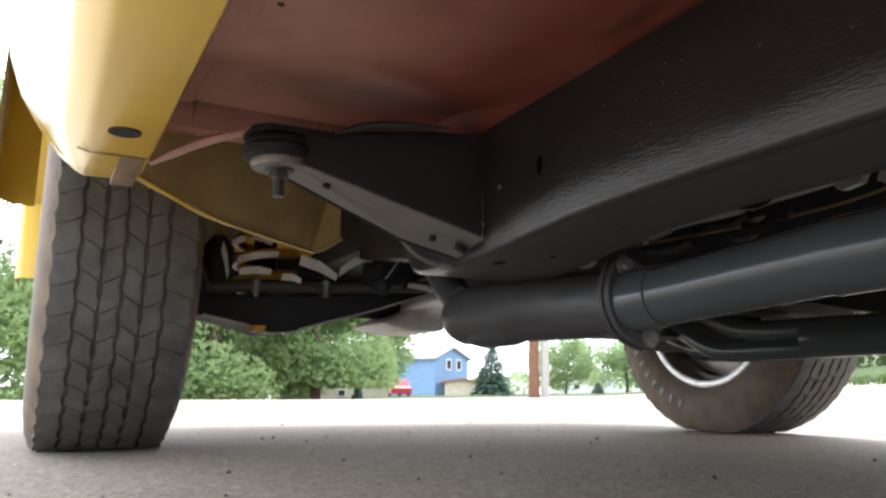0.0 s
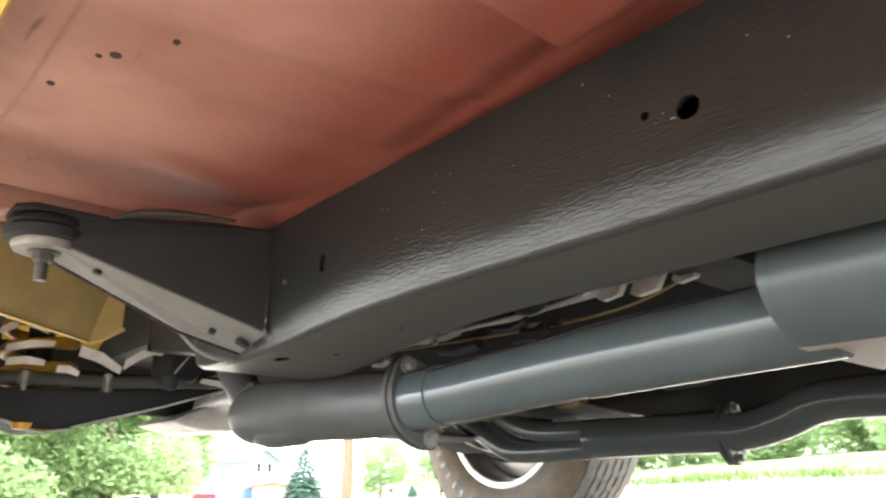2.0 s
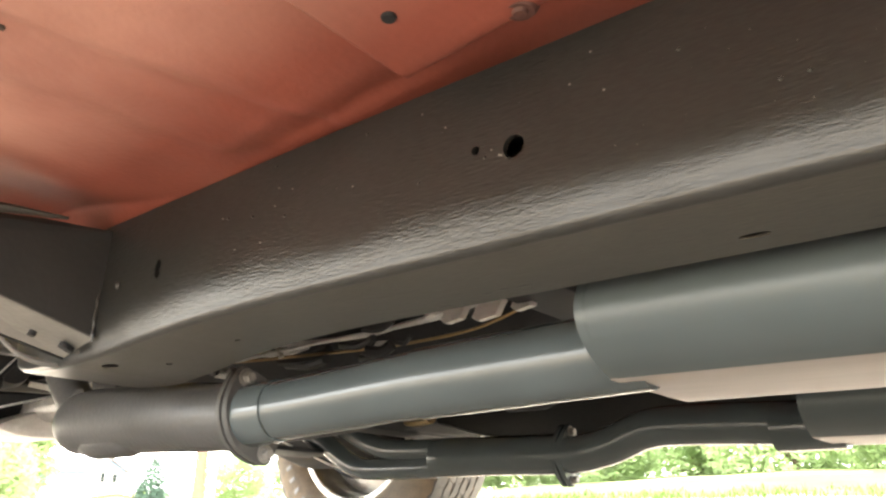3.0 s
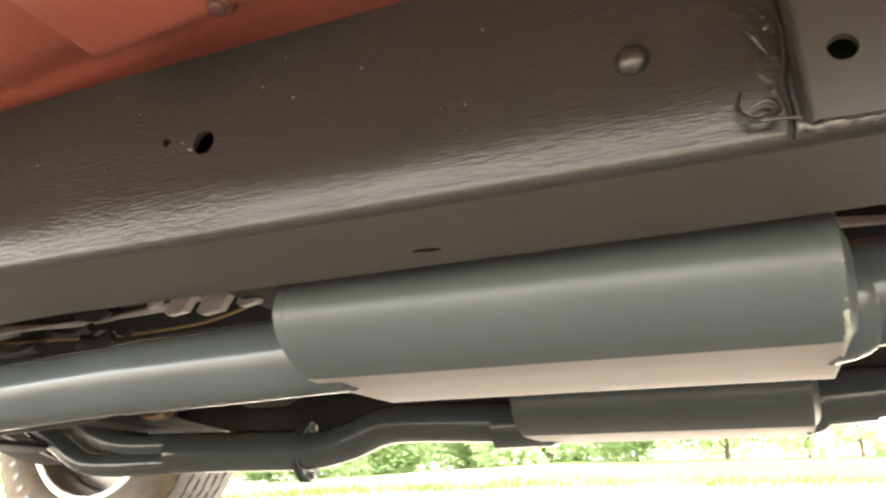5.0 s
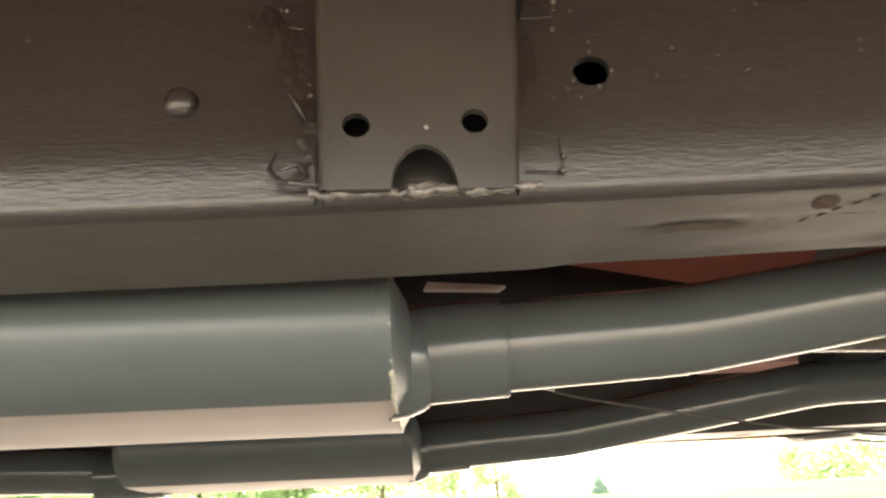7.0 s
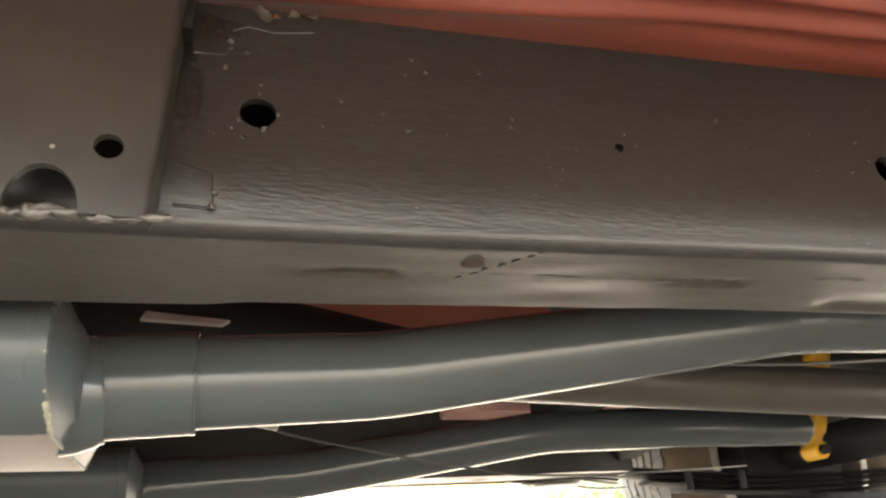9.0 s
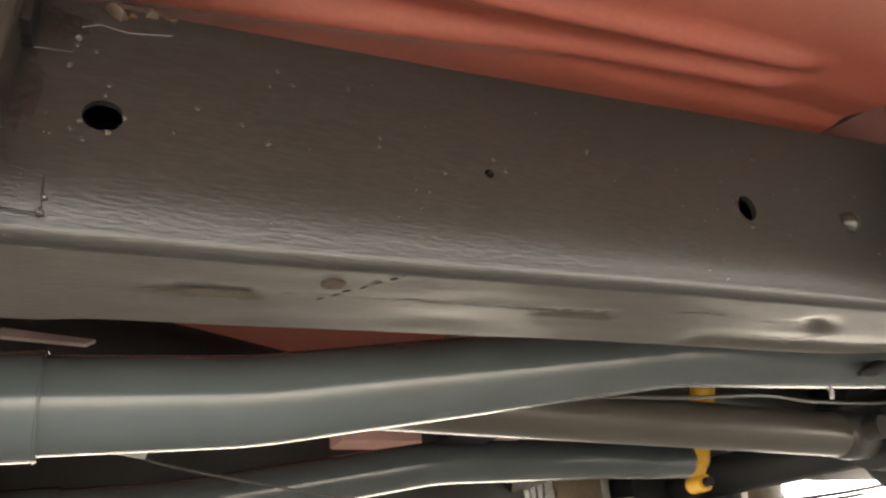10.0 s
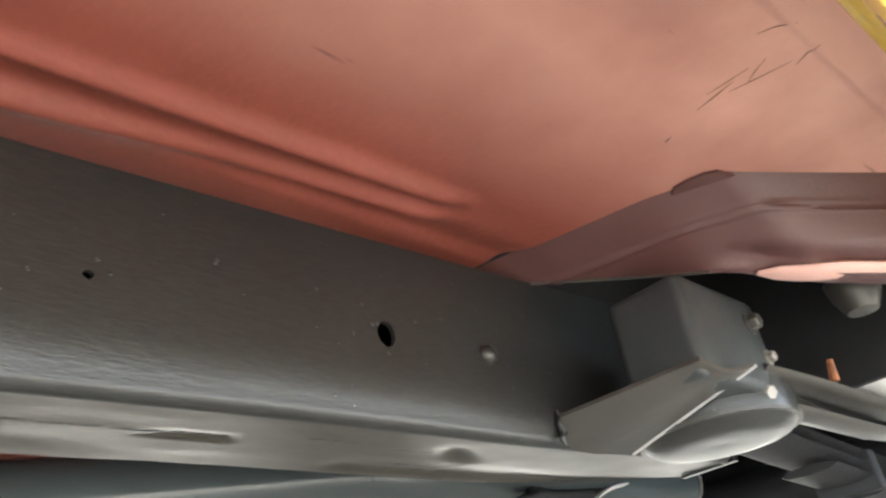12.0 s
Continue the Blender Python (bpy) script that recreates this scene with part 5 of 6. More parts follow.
def front_suspension(side):
    def m(x, y, z):
        return Vector((x if side > 0 else 2 * CX - x, y, z))

    shape = [(0.20, 0.255), (0.28, 0.266), (0.45, 0.276), (0.60, 0.290), (0.713, 0.305), (0.64, 0.276), (0.553, 0.250), (0.456, 0.222), (0.42, 0.211), (0.39, 0.203), (0.344, 0.199), (0.31, 0.212), (0.236, 0.226), (0.20, 0.232)]
    arm = slab([m(x, 1.37, z) for x, z in shape], 0.11, (0, 1, 0), BLACK, "lower_control_arm", car, 0.006, "black pressed lower control arm")
    flange = part("arm_flange", tube_mesh([m(0.25, 1.365, 0.274), m(0.35, 1.365, 0.281), m(0.47, 1.365, 0.287), m(0.60, 1.365, 0.300)], 0.013, 10, flat=0.7), ARM, arm)
    for x, z in ((0.322, 0.280), (0.451, 0.287)):
        part("bolt", tube_mesh([m(x, 1.352, z + 0.012), m(x, 1.352, z - 0.018)], [0.007, 0.004], 10, curved=False), BOLT, arm, "grey bolt and nut")
    part("lower_edge", tube_mesh([m(0.236, 1.366, 0.227), m(0.31, 1.366, 0.213), m(0.344, 1.366, 0.2), m(0.39, 1.366, 0.204), m(0.456, 1.366, 0.223), m(0.553, 1.366, 0.251), m(0.70, 1.366, 0.30)], 0.0022, 6), GREYPART, arm, "worn bright edge")
    slab([m(0.625, 1.50, 0.240), m(0.66, 1.50, 0.256), m(0.74, 1.50, 0.290), m(0.78, 1.50, 0.262), m(0.78, 1.50, 0.228), m(0.70, 1.50, 0.226)], 0.2, (0, 1, 0), PALE, "sump_plate", arm, 0.012, "pale grey sump plate")
    part("bush_housing", lathe_mesh([(-0.05, 0.0), (-0.05, 0.028), (-0.03, 0.034), (0.03, 0.034), (0.05, 0.028), (0.05, 0.0)], m(0.56, 1.33, 0.318), "y", 22), BLACK, arm, "black bush housing")
    part("spring_seat", lathe_mesh([(-0.012, 0), (-0.010, 0.05), (0.0, 0.066), (0.02, 0.07), (0.024, 0.05)], m(0.36, 1.45, 0.222), "z", 28), BLACK, arm)
    part("drop_light_rim", tube_mesh([m(0.322, 1.36, 0.210), m(0.335, 1.357, 0.2035), m(0.36, 1.356, 0.2), m(0.402, 1.358, 0.2065)], 0.0032, 8), CHROME, arm, "bright worn metal edge")
    part("plug", lathe_mesh([(-0.006, 0), (-0.006, 0.012), (0.004, 0.016)], m(0.33, 1.362, 0.207), "z", 16), SPRING, arm, "orange rubber plug")
    coil = [m(0.365 + 0.055 * math.cos(w), 1.47 + 0.055 * math.sin(w), 0.235 + 0.235 * w / (2 * math.pi * 5.5)) for w in (2 * math.pi * k / 20 for k in range(111))]
    part("coil_spring", tube_mesh(coil, 0.010, 10, curved=False), SPRING, arm, "orange painted coil spring")
    part("shock_absorber", tube_mesh([m(0.365, 1.47, 0.23), m(0.365, 1.47, 0.5)], 0.022, 16, curved=False), BLACK, arm)
    bar = part("stabiliser_bar", tube_mesh([m(0.24, 1.36, 0.278), m(0.32, 1.36, 0.282), m(0.45, 1.36, 0.286), m(0.58, 1.35, 0.296), m(0.66, 1.32, 0.298)], 0.011, 14), ARM, car, "grey stabiliser bar")
    for x in (0.322, 0.452):
        part("bar_clamp", box_mesh(*sorted((m(x - 0.010, 0, 0).x, m(x + 0.010, 0, 0).x)), 1.348, 1.372, 0.270, 0.296, 0.004), ARM, bar)
    part("bar_bush", lathe_mesh([(-0.02, 0.0), (-0.02, 0.02), (0.02, 0.02), (0.02, 0)], m(0.665, 1.29, 0.297), "y", 20), BLACK, bar)
    link = part("idler_arm", tube_mesh([m(0.665, 1.27, 0.297), m(0.70, 1.25, 0.33), m(0.735, 1.22, 0.37)], 0.012, 12), GREYPART, bar, "grey steel idler arm")
    # pale plates added where bright daylight shows through the suspension
    for a, b, r in ((m(0.262, 1.335, 0.40), m(0.315, 1.335, 0.382), 0.011), (m(0.285, 1.34, 0.325), m(0.354, 1.33, 0.339), 0.0085), (m(0.288, 1.33, 0.303), m(0.343, 1.33, 0.306), 0.0085), (m(0.395, 1.33, 0.332), m(0.464, 1.33, 0.306), 0.012), (m(0.468, 1.325, 0.315), m(0.517, 1.33, 0.345), 0.012), (m(0.517, 1.33, 0.348), m(0.57, 1.34, 0.342), 0.013), (m(0.275, 1.35, 0.352), m(0.30, 1.35, 0.365), 0.009), (m(0.315, 1.35, 0.37), m(0.35, 1.36, 0.362), 0.007), (m(0.255, 1.33, 0.345), m(0.268, 1.33, 0.295), 0.012), (m(0.365, 1.34, 0.30), m(0.40, 1.34, 0.295), 0.008), (m(0.55, 1.32, 0.305), m(0.585, 1.32, 0.312), 0.008), (m(0.60, 1.31, 0.298), m(0.66, 1.30, 0.287), 0.006)):
        up = Vector((0.15 * r, 0, r * 0.85))
        slab([a - up, a + up * 0.7, (a + b) / 2 + up * 1.2, b + up * 0.4, b - up * 0.8, (a + b) / 2 - up * 0.6], 0.004, (0, 1, 0), PALE, "gap_light_plate", bar, 0, "pale plate in place of a daylight gap")
    part("ball_joint", lathe_mesh([(-0.04, 0.0), (-0.036, 0.014), (-0.01, 0.018), (0.0, 0.026), (0.03, 0.026), (0.05, 0.012)], m(0.255, 1.36, 0.315), "z", 18), BLACK, arm, "black greased ball joint")
    part("spindle", tube_mesh([m(0.255, 1.38, 0.30), m(0.25, 1.42, 0.36), m(0.24, 1.45, 0.44)], [0.018, 0.028, 0.02], 14), GREYPART, arm)
    part("inner_panel", box_mesh(*sorted((m(0.205, 0, 0).x, m(0.285, 0, 0).x)), 1.44, 1.46, 0.352, 0.62, 0.006), YELLOW, body, "yellow inner fender panel")
    part("steering_box", box_mesh(*sorted((m(0.545, 0, 0).x, m(0.66, 0, 0).x)), 1.30, 1.42, 0.318, 0.39, 0.012), BLACK, bar)
    strut = part("idler_strut", tube_mesh([m(0.554, 1.22, 0.341), m(0.530, 1.22, 0.308), m(0.508, 1.22, 0.277)], [0.010, 0.009, 0.008], 10, flat=0.45), BLACK, bar, "black flat steering strut")
    part("strut_edge", tube_mesh([m(0.546, 1.209, 0.341), m(0.522, 1.209, 0.308), m(0.501, 1.209, 0.279)], 0.0012, 6), GREYPART, strut, "worn bright edge")
    part("strut_joint", lathe_mesh([(-0.018, 0.0), (-0.016, 0.010), (-0.004, 0.015), (0.008, 0.013), (0.014, 0.006), (0.016, 0.0)], m(0.508, 1.22, 0.281), "z", 16), BLACK, strut)
    part("tie_rod", tube_mesh([m(0.66, 1.24, 0.275), m(0.69, 1.24, 0.265), m(0.72, 1.23, 0.268), m(0.75, 1.22, 0.285)], 0.006, 8), GREYPART, bar)
    return arm


front_suspension(1)
front_suspension(-1)
part("crossmember", tube_mesh([(0.36, 1.62, 0.30), (0.55, 1.62, 0.30), (CX, 1.62, 0.30), (1.19, 1.62, 0.30), (1.38, 1.62, 0.30)], 0.06, 16, flat=0.7), BLACK, chassis_frame)


def leaf_spring(side):
    def m(x, y, z):
        return Vector((x if side > 0 else 2 * CX - x, y, z))

    pack = None
    for k in range(4):
        l0, l1 = -0.86 - 0.09 * k, -2.02 + 0.10 * k
        pts = []
        for j in range(13):
            y = l0 + (l1 - l0) * j / 12
            d = (y + 1.42) / 0.58
            pts.append(m(0.325, y, 0.262 - 0.011 * k + 0.035 * d * d))
        ob = tube_mesh(pts, 0.027, 8, flat=0.17, steps=2)
        if pack is None:
            pack = part("leaf_spring", ob, BLACK, car, "black four leaf rear spring")
        else:
            part("leaf", ob, BLACK, pack)
    for y in (-1.12, -1.24, -1.66):
        part("spring_clip", box_mesh(*sorted((m(0.295, 0, 0).x, m(0.355, 0, 0).x)), y - 0.008, y + 0.008, 0.236, 0.272, 0.002), BLACK, pack)
    part("axle_plate", box_mesh(*sorted((m(0.27, 0, 0).x, m(0.38, 0, 0).x)), -1.57, -1.41, 0.205, 0.222, 0.005), BLACK, pack)
    if side < 0:
        shock = part("rear_shock", tube_mesh([m(0.465, -1.33, 0.297), m(0.466, -1.332, 0.318), m(0.468, -1.336, 0.34), m(0.52, -1.35, 0.50)], [0.012, 0.016, 0.024, 0.024], 16), YELPART, car, "bright yellow shock absorber")
        part("shock_eye", lathe_mesh([(-0.02, 0.009), (-0.02, 0.016), (0.02, 0.016), (0.02, 0.009)], m(0.465, -1.328, 0.288), "x", 22), YELPART, shock)
        part("shock_bush", tube_mesh([m(0.43, -1.328, 0.288), m(0.50, -1.328, 0.288)], 0.009, 14, curved=False), BLACK, shock)
    return pack


leaf_spring(1)
leaf_spring(-1)
axle = part("rear_axle", tube_mesh([(0.15, -1.49, 0.32), (0.7, -1.49, 0.32), (CX - 0.1, -1.49, 0.32), (CX, -1.49, 0.32), (CX + 0.1, -1.49, 0.32), (1.04, -1.49, 0.32), (1.58, -1.49, 0.32)], [0.04, 0.045, 0.10, 0.13, 0.10, 0.045, 0.04], 24), BLACK, car, "black rear axle housing")
part("pinion_nose", tube_mesh([(CX, -1.30, 0.296), (CX, -1.49, 0.32)], [0.05, 0.09], 20, curved=False), BLACK, axle)
part("brake_line", tube_mesh([(0.70, -0.72, 0.292), (0.72, -0.85, 0.300), (0.74, -0.98, 0.312), (0.78, -1.12, 0.318), (0.80, -1.3, 0.33), (0.80, -1.4, 0.37)], 0.0022, 8), ARM, axle, "thin grey brake line")
part("parking_cable", tube_mesh([(0.86, -0.27, 0.272), (0.90, -0.33, 0.258), (0.92, -0.52, 0.226), (0.95, -0.62, 0.219), (1.05, -0.85, 0.232), (1.25, -1.15, 0.262)], 0.0014, 8), ARM, car, "thin grey parking brake cable")
part("cable_end", tube_mesh([(0.86, -0.255, 0.275), (0.865, -0.30, 0.264)], [0.008, 0.005], 10, curved=False), ALLOY, car, "pale cable end")
part("tunnel_strap", slab_mesh([(0.757, -0.168, 0.337), (0.763, -0.172, 0.346), (0.761, -0.245, 0.339), (0.755, -0.238, 0.333)], 0.003, (0, 0, 1)), PALE, body, "pale aluminium strap")
part("seat_riser", box_mesh(1.22, 1.40, -0.82, -0.60, 0.352, 0.40, 0.006), PINK, body, "faded pink primed floor reinforcement")
part("seat_riser", box_mesh(1.22, 1.40, -0.95, -0.90, 0.37, 0.40, 0.006), PINK, body)


# dark floor scratches by the sill, lumps of seam sealer and small tabs beside the rail
for x0, y0, x1, y1, r in ((0.2, -0.696, 0.192, -0.694, 0.0012), (0.17, -0.686, 0.145, -0.682, 0.0009), (0.158, -0.679, 0.135, -0.68, 0.0007), (0.15, -0.688, 0.118, -0.696, 0.0008), (0.118, -0.701, 0.10, -0.694, 0.001), (0.14, -0.69, 0.124, -0.681, 0.0006), (0.12, -0.66, 0.10, -0.668, 0.0008)):
    pts = [(x0 + (x1 - x0) * k / 4 + 0.0012 * math.sin(7 * k + x0 * 90), y0 + (y1 - y0) * k / 4) for k in range(5)]
    part("scratch", tube_mesh([(x, y, floor_z(x, y) - 0.0002) for x, y in pts], [0.0002, r * 0.4, r * 0.6, r * 0.35, 0.0002], 6, steps=3, flat=0.4), SCUFF, pan_near, "dark scratch")
for k, (x, y, r) in enumerate(((0.361, -0.243, 0.004), (0.363, -0.251, 0.005), (0.362, -0.259, 0.0035), (0.358, -0.268, 0.003))):
    me = lathe_mesh([(-r * 0.8, 0), (-r * 0.6, r * 0.6), (0, r), (r * 0.4, r * 0.7)], (x, y, bump_line(y, TOP) - 0.002), "z", 9)
    for v in me.vertices:
        v.co += Vector((noise.noise(v.co * 160), noise.noise(v.co * 160 + Vector((5, 0, 0))), noise.noise(v.co * 160 + Vector((0, 9, 0))))) * r * 1.1
    part("seam_sealer", me, RUST if k == 1 else CHIP, pan_near, "rusty lump of sealer")
for x, y in ((0.336, -0.339), (0.338, -0.302)):
    part("floor_tab", box_mesh(x - 0.002, x + 0.002, y - 0.006, y + 0.006, floor_z(x, y) - 0.004, floor_z(x, y) + 0.004, 0.001), FLOORPAN, pan_near)


# paint runs, dents and a row of weld spatter on the near rail
rng = random.Random(41)


def rail_flaw(points, r, flat=0.5, name="paint_ridge"):
    part(name, tube_mesh([Vector(p) for p in points], [0.0003] + [r * (0.6 + 0.6 * rng.random()) for _ in points[1:-1]] + [0.0003], 7, steps=3, flat=flat), FRAME, rail_near)


def on_flange(x, y):
    lap = smooth(-0.22, -0.25, y) * (0.0019 + dent_z(x, y))
    return (x, y, bump_line(y, BOTTOM) + lap - 0.0002)


for x, y0, y1, r in ((0.411, -0.265, -0.312, 0.0020), (0.404, -0.33, -0.40, 0.0012), (0.406, -0.40, -0.47, 0.0016), (0.407, -0.47, -0.52, 0.0026), (0.44, 0.25, 0.215, 0.0022), (0.43, 0.36, 0.345, 0.0018), (0.452, 0.30, 0.29, 0.0015), (0.40, -0.63, -0.66, 0.0016), (0.43, -0.65, -0.70, 0.0014), (0.395, -0.56, -0.60, 0.002), (0.44, 0.01, -0.02, 0.001)):
    n = 4
    edge = y0
    while edge > y1:
        long = rng.uniform(0.006, 0.02)
        xs = x + 0.002 * (rng.random() - 0.5)
        rail_flaw([on_flange(xs + 0.0014 * (rng.random() - 0.5), edge - long * k / (n - 1)) for k in range(n)], r * rng.uniform(0.35, 0.8), 0.16)
        edge -= long + rng.uniform(0.001, 0.006)
for k in range(8):
    x = 0.368 + 0.006 * k
    y = -0.389 + 0.0055 * k + 0.002 * rng.random()
    rail_flaw([on_flange(x - 0.002, y - 0.002), on_flange(x, y), on_flange(x + 0.002, y + 0.001)], 0.0011)
part("paint_chip", lathe_mesh([(-0.0008, 0.0), (-0.0014, 0.003), (-0.0004, 0.006), (0.001, 0.0065)], on_flange(0.39, -0.351), "z", 12), CHIP, rail_near, "brown chipped paint spot")
# loop of weld wire and spatter in front of the box bracket
for pts in ([(0.357, -0.108, 0.271), (0.355, -0.106, 0.262), (0.354, -0.112, 0.256), (0.354, -0.121, 0.259), (0.355, -0.117, 0.264), (0.356, -0.110, 0.262)], [(0.356, -0.104, 0.2575), (0.354, -0.116, 0.2555), (0.350, -0.130, 0.252)], [(0.357, -0.112, 0.30), (0.356, -0.116, 0.294), (0.357, -0.120, 0.286)]):
    rail_flaw(pts, 0.0016, 1.0, "weld_spatter")
for k in range(70):
    y = rng.uniform(-0.7, 0.45)
    z = rng.uniform(0.292, 0.352)
    x = bump_line(y, OUTER)
    part("speck", SPECK_GLINT if y > 0.02 and k % 2 else SPECK, FRAME, rail_near).location += Vector((x, y, z))


# ---- the car: back end of the cabin floor ----
def rear_mount(side):
    def m(x, y, z):
        return Vector((x if side > 0 else 2 * CX - x, y, z))

    # rolled sheet arm from the rail to the mount
    edges = [((0.3555, -0.738, 0.277), (0.251, -0.755, 0.281)), ((0.357, -0.741, 0.270), (0.2475, -0.760, 0.2765)), ((0.359, -0.746, 0.2632), (0.245, -0.767, 0.2735)),
             ((0.361, -0.754, 0.2585), (0.243, -0.775, 0.273)), ((0.357, -0.775, 0.2562), (0.240, -0.786, 0.275)), ((0.345, -0.802, 0.2550), (0.236, -0.797, 0.279))]
    verts, faces = [], []
    for k in range(9):
        for a, b in edges:
            verts.append(m(*(Vector(a).lerp(Vector(b), k / 8))))
    for k in range(9):
        for a, b in edges:
            verts.append(m(*(Vector(a).lerp(Vector(b), k / 8) + Vector((0, -0.001, 0.003)))))
    for o in (0, 54):
        faces += [(o + k * 6 + j, o + k * 6 + j + 1, o + k * 6 + j + 7, o + k * 6 + j + 6) for k in range(8) for j in range(5)]
    faces += [(k * 6 + j, k * 6 + j + 6, k * 6 + j + 60, k * 6 + j + 54) for k in range(8) for j in (0, 5)] + [(k * 6 + j, k * 6 + j + 1, k * 6 + j + 55, k * 6 + j + 54) for k in (0, 8) for j in range(5)]
    arm = part("rear_outrigger", sharpen(mesh_of("arm", verts, faces), 40), ARM, chassis_frame, "dark grey rolled outrigger arm")
    part("worn_edge", tube_mesh([m(*Vector(edges[-1][0]).lerp(Vector(edges[-1][1]), k / 6)) for k in range(7)], 0.0013, 7), GREYPART, arm, "bare worn edge")
    part("weld_bead", tube_mesh([m(0.3545, -0.7375 - 0.003 * (k % 2), 0.283 - 0.005 * k) for k in range(6)], [0.001, 0.0028, 0.0018, 0.003, 0.002, 0.001], 7, steps=3), FRAME, arm)
    block = part("mount_block", box_mesh(*sorted((m(0.250, 0, 0).x, m(0.308, 0, 0).x)), -0.862, -0.757, 0.272, 0.346, 0.008, 4), MOUNT, arm, "dark blue grey mount block")
    part("bolt", hex_bolt_mesh(m(0.250, -0.845, 0.325), (-1, 0, 0), 0.006, 0.007), ARM, block)
    part("bolt", hex_bolt_mesh(m(0.250, -0.855, 0.300), (-1, 0, 0), 0.004, 0.005), BOLT, block, "bare bolt head")
    # round cup of the mount, open towards the outside
    cup = part("mount_cup", lathe_mesh([(-0.022, 0.0), (-0.0235, 0.035), (-0.021, 0.050), (-0.015, 0.0565), (-0.002, 0.058), (0.014, 0.056), (0.016, 0.052), (0.016, 0)], m(0.305, -0.858, 0.277), "z", 40), FRAME, arm, "dark grey rounded mount cup")
    part("cup_rim", lathe_mesh([(-0.0015, 0.055), (-0.0015, 0.0585), (0.001, 0.0585), (0.001, 0.055)], m(0.305, -0.858, 0.262), "z", 40), ARM, cup)
    part("bolt", hex_bolt_mesh(m(0.256, -0.842, 0.274), (-0.9, 0.3, -0.3), 0.006, 0.006), BOLT, cup, "bare bolt head")
    # leaves of the spring hanger behind the mount
    for pts, w in (([(0.262, -0.845, 0.291), (0.250, -0.90, 0.284), (0.239, -0.96, 0.276), (0.230, -1.03, 0.272)], 0.017), ([(0.262, -0.875, 0.268), (0.252, -0.92, 0.262), (0.242, -0.98, 0.256), (0.235, -1.04, 0.256)], 0.013), ([(0.268, -0.89, 0.281), (0.262, -0.95, 0.270), (0.256, -1.02, 0.262)], 0.010)):
        part("hanger_strap", tube_mesh([m(*p) for p in pts], w, 10, flat=0.22), ARM, arm)
    part("hanger_lug", tube_mesh([m(0.238, -0.93, 0.289), m(0.236, -0.931, 0.306)], [0.004, 0.0025], 8, curved=False), RUST, arm, "rusty lug")
    part("bump_stop", lathe_mesh([(-0.016, 0.0), (-0.014, 0.012), (0.0, 0.019), (0.014, 0.021), (0.02, 0.0)], m(0.205, -0.955, 0.353), "z", 20), ARM, arm, "grey rubber bump stop")
    kick = part("rail_kick_up", tube_mesh([m(0.39, -0.93, 0.335), m(0.40, -1.0, 0.36), m(0.42, -1.08, 0.41), m(0.43, -1.18, 0.45), m(0.43, -1.4, 0.47), m(0.42, -2.1, 0.44)], 0.058, 24), ARM, chassis_frame, "dark grey rear rail arching over the axle")
    return arm


rear_mount(1)
rear_mount(-1)


# floor primer darkened to carry the panel's shade
PANEL = material("shaded_maroon_primer", (0.085, 0.038, 0.036), 0.42, vary=0.2, scale=11, bump=0.12)
PANEL_DEPTH = [(0.05, 0.66), (0.175, 0.60), (0.2, 0.59), (0.225, 0.51), (0.25, 0.45), (0.275, 0.39), (0.3, 0.32), (0.325, 0.25), (0.35, 0.2), (0.375, 0.13), (0.4, 0.06), (0.42, 0.05)]


def on_panel(x, d, relief=0.0):
    """A place on the panel behind the floor, d down along its slope."""
    back = back_edge(x)
    return (x, back - 0.164 * d, floor_z(min(x, 0.34), back) + 0.001 - 0.076 * d - relief)


def rear_panel_mesh(side):
    """The primed panel, its shade put into a darker colour, that drops from the floor's back edge, with two pressed
    ridges and a turned lower lip towards the sill.
    """
    xs = [0.05 + 0.0075 * i for i in range(49)]
    rows = 44
    verts, faces = [], []
    for x in xs:
        deep = bump_line(x, PANEL_DEPTH, 0.006)
        wide = 1 - smooth(0.222, 0.243, x)
        for k in range(rows):
            d = deep * k / (rows - 1)
            bead = 0.0022 * math.exp(-(((d - 0.213) / 0.010) ** 2)) + 0.0013 * math.exp(-(((d - 0.178) / 0.007) ** 2)) * (1 - smooth(0.23, 0.29, x))
            roll = 0.010 * smooth(0.62, 1.0, k / (rows - 1)) * wide
            verts.append(on_panel(x, d, bead + 0.007 * smooth(0.1, 0.55, d) * (1 - smooth(0.18, 0.23, x)) - roll))
        edge = Vector(verts[-1])
        for dy, dz in ((0.004, -0.003), (0.010, -0.007), (0.040, -0.008), (0.046, -0.006), (0.045, 0.004), (0.010, 0.03)):
            verts.append(tuple(edge + Vector((0, -dy * (0.15 + 0.85 * wide), dz * wide + (0.002 if dz > 0 else 0)))))
    n = rows + 6
    for i in range(len(xs) - 1):
        faces += [(i * n + j, i * n + j + 1, i * n + n + j + 1, i * n + n + j) for j in range(n - 1)]
    if side < 0:
        verts = [(2 * CX - x, y, z) for x, y, z in verts]
    return sharpen(mesh_of("panel", verts, faces), 50)


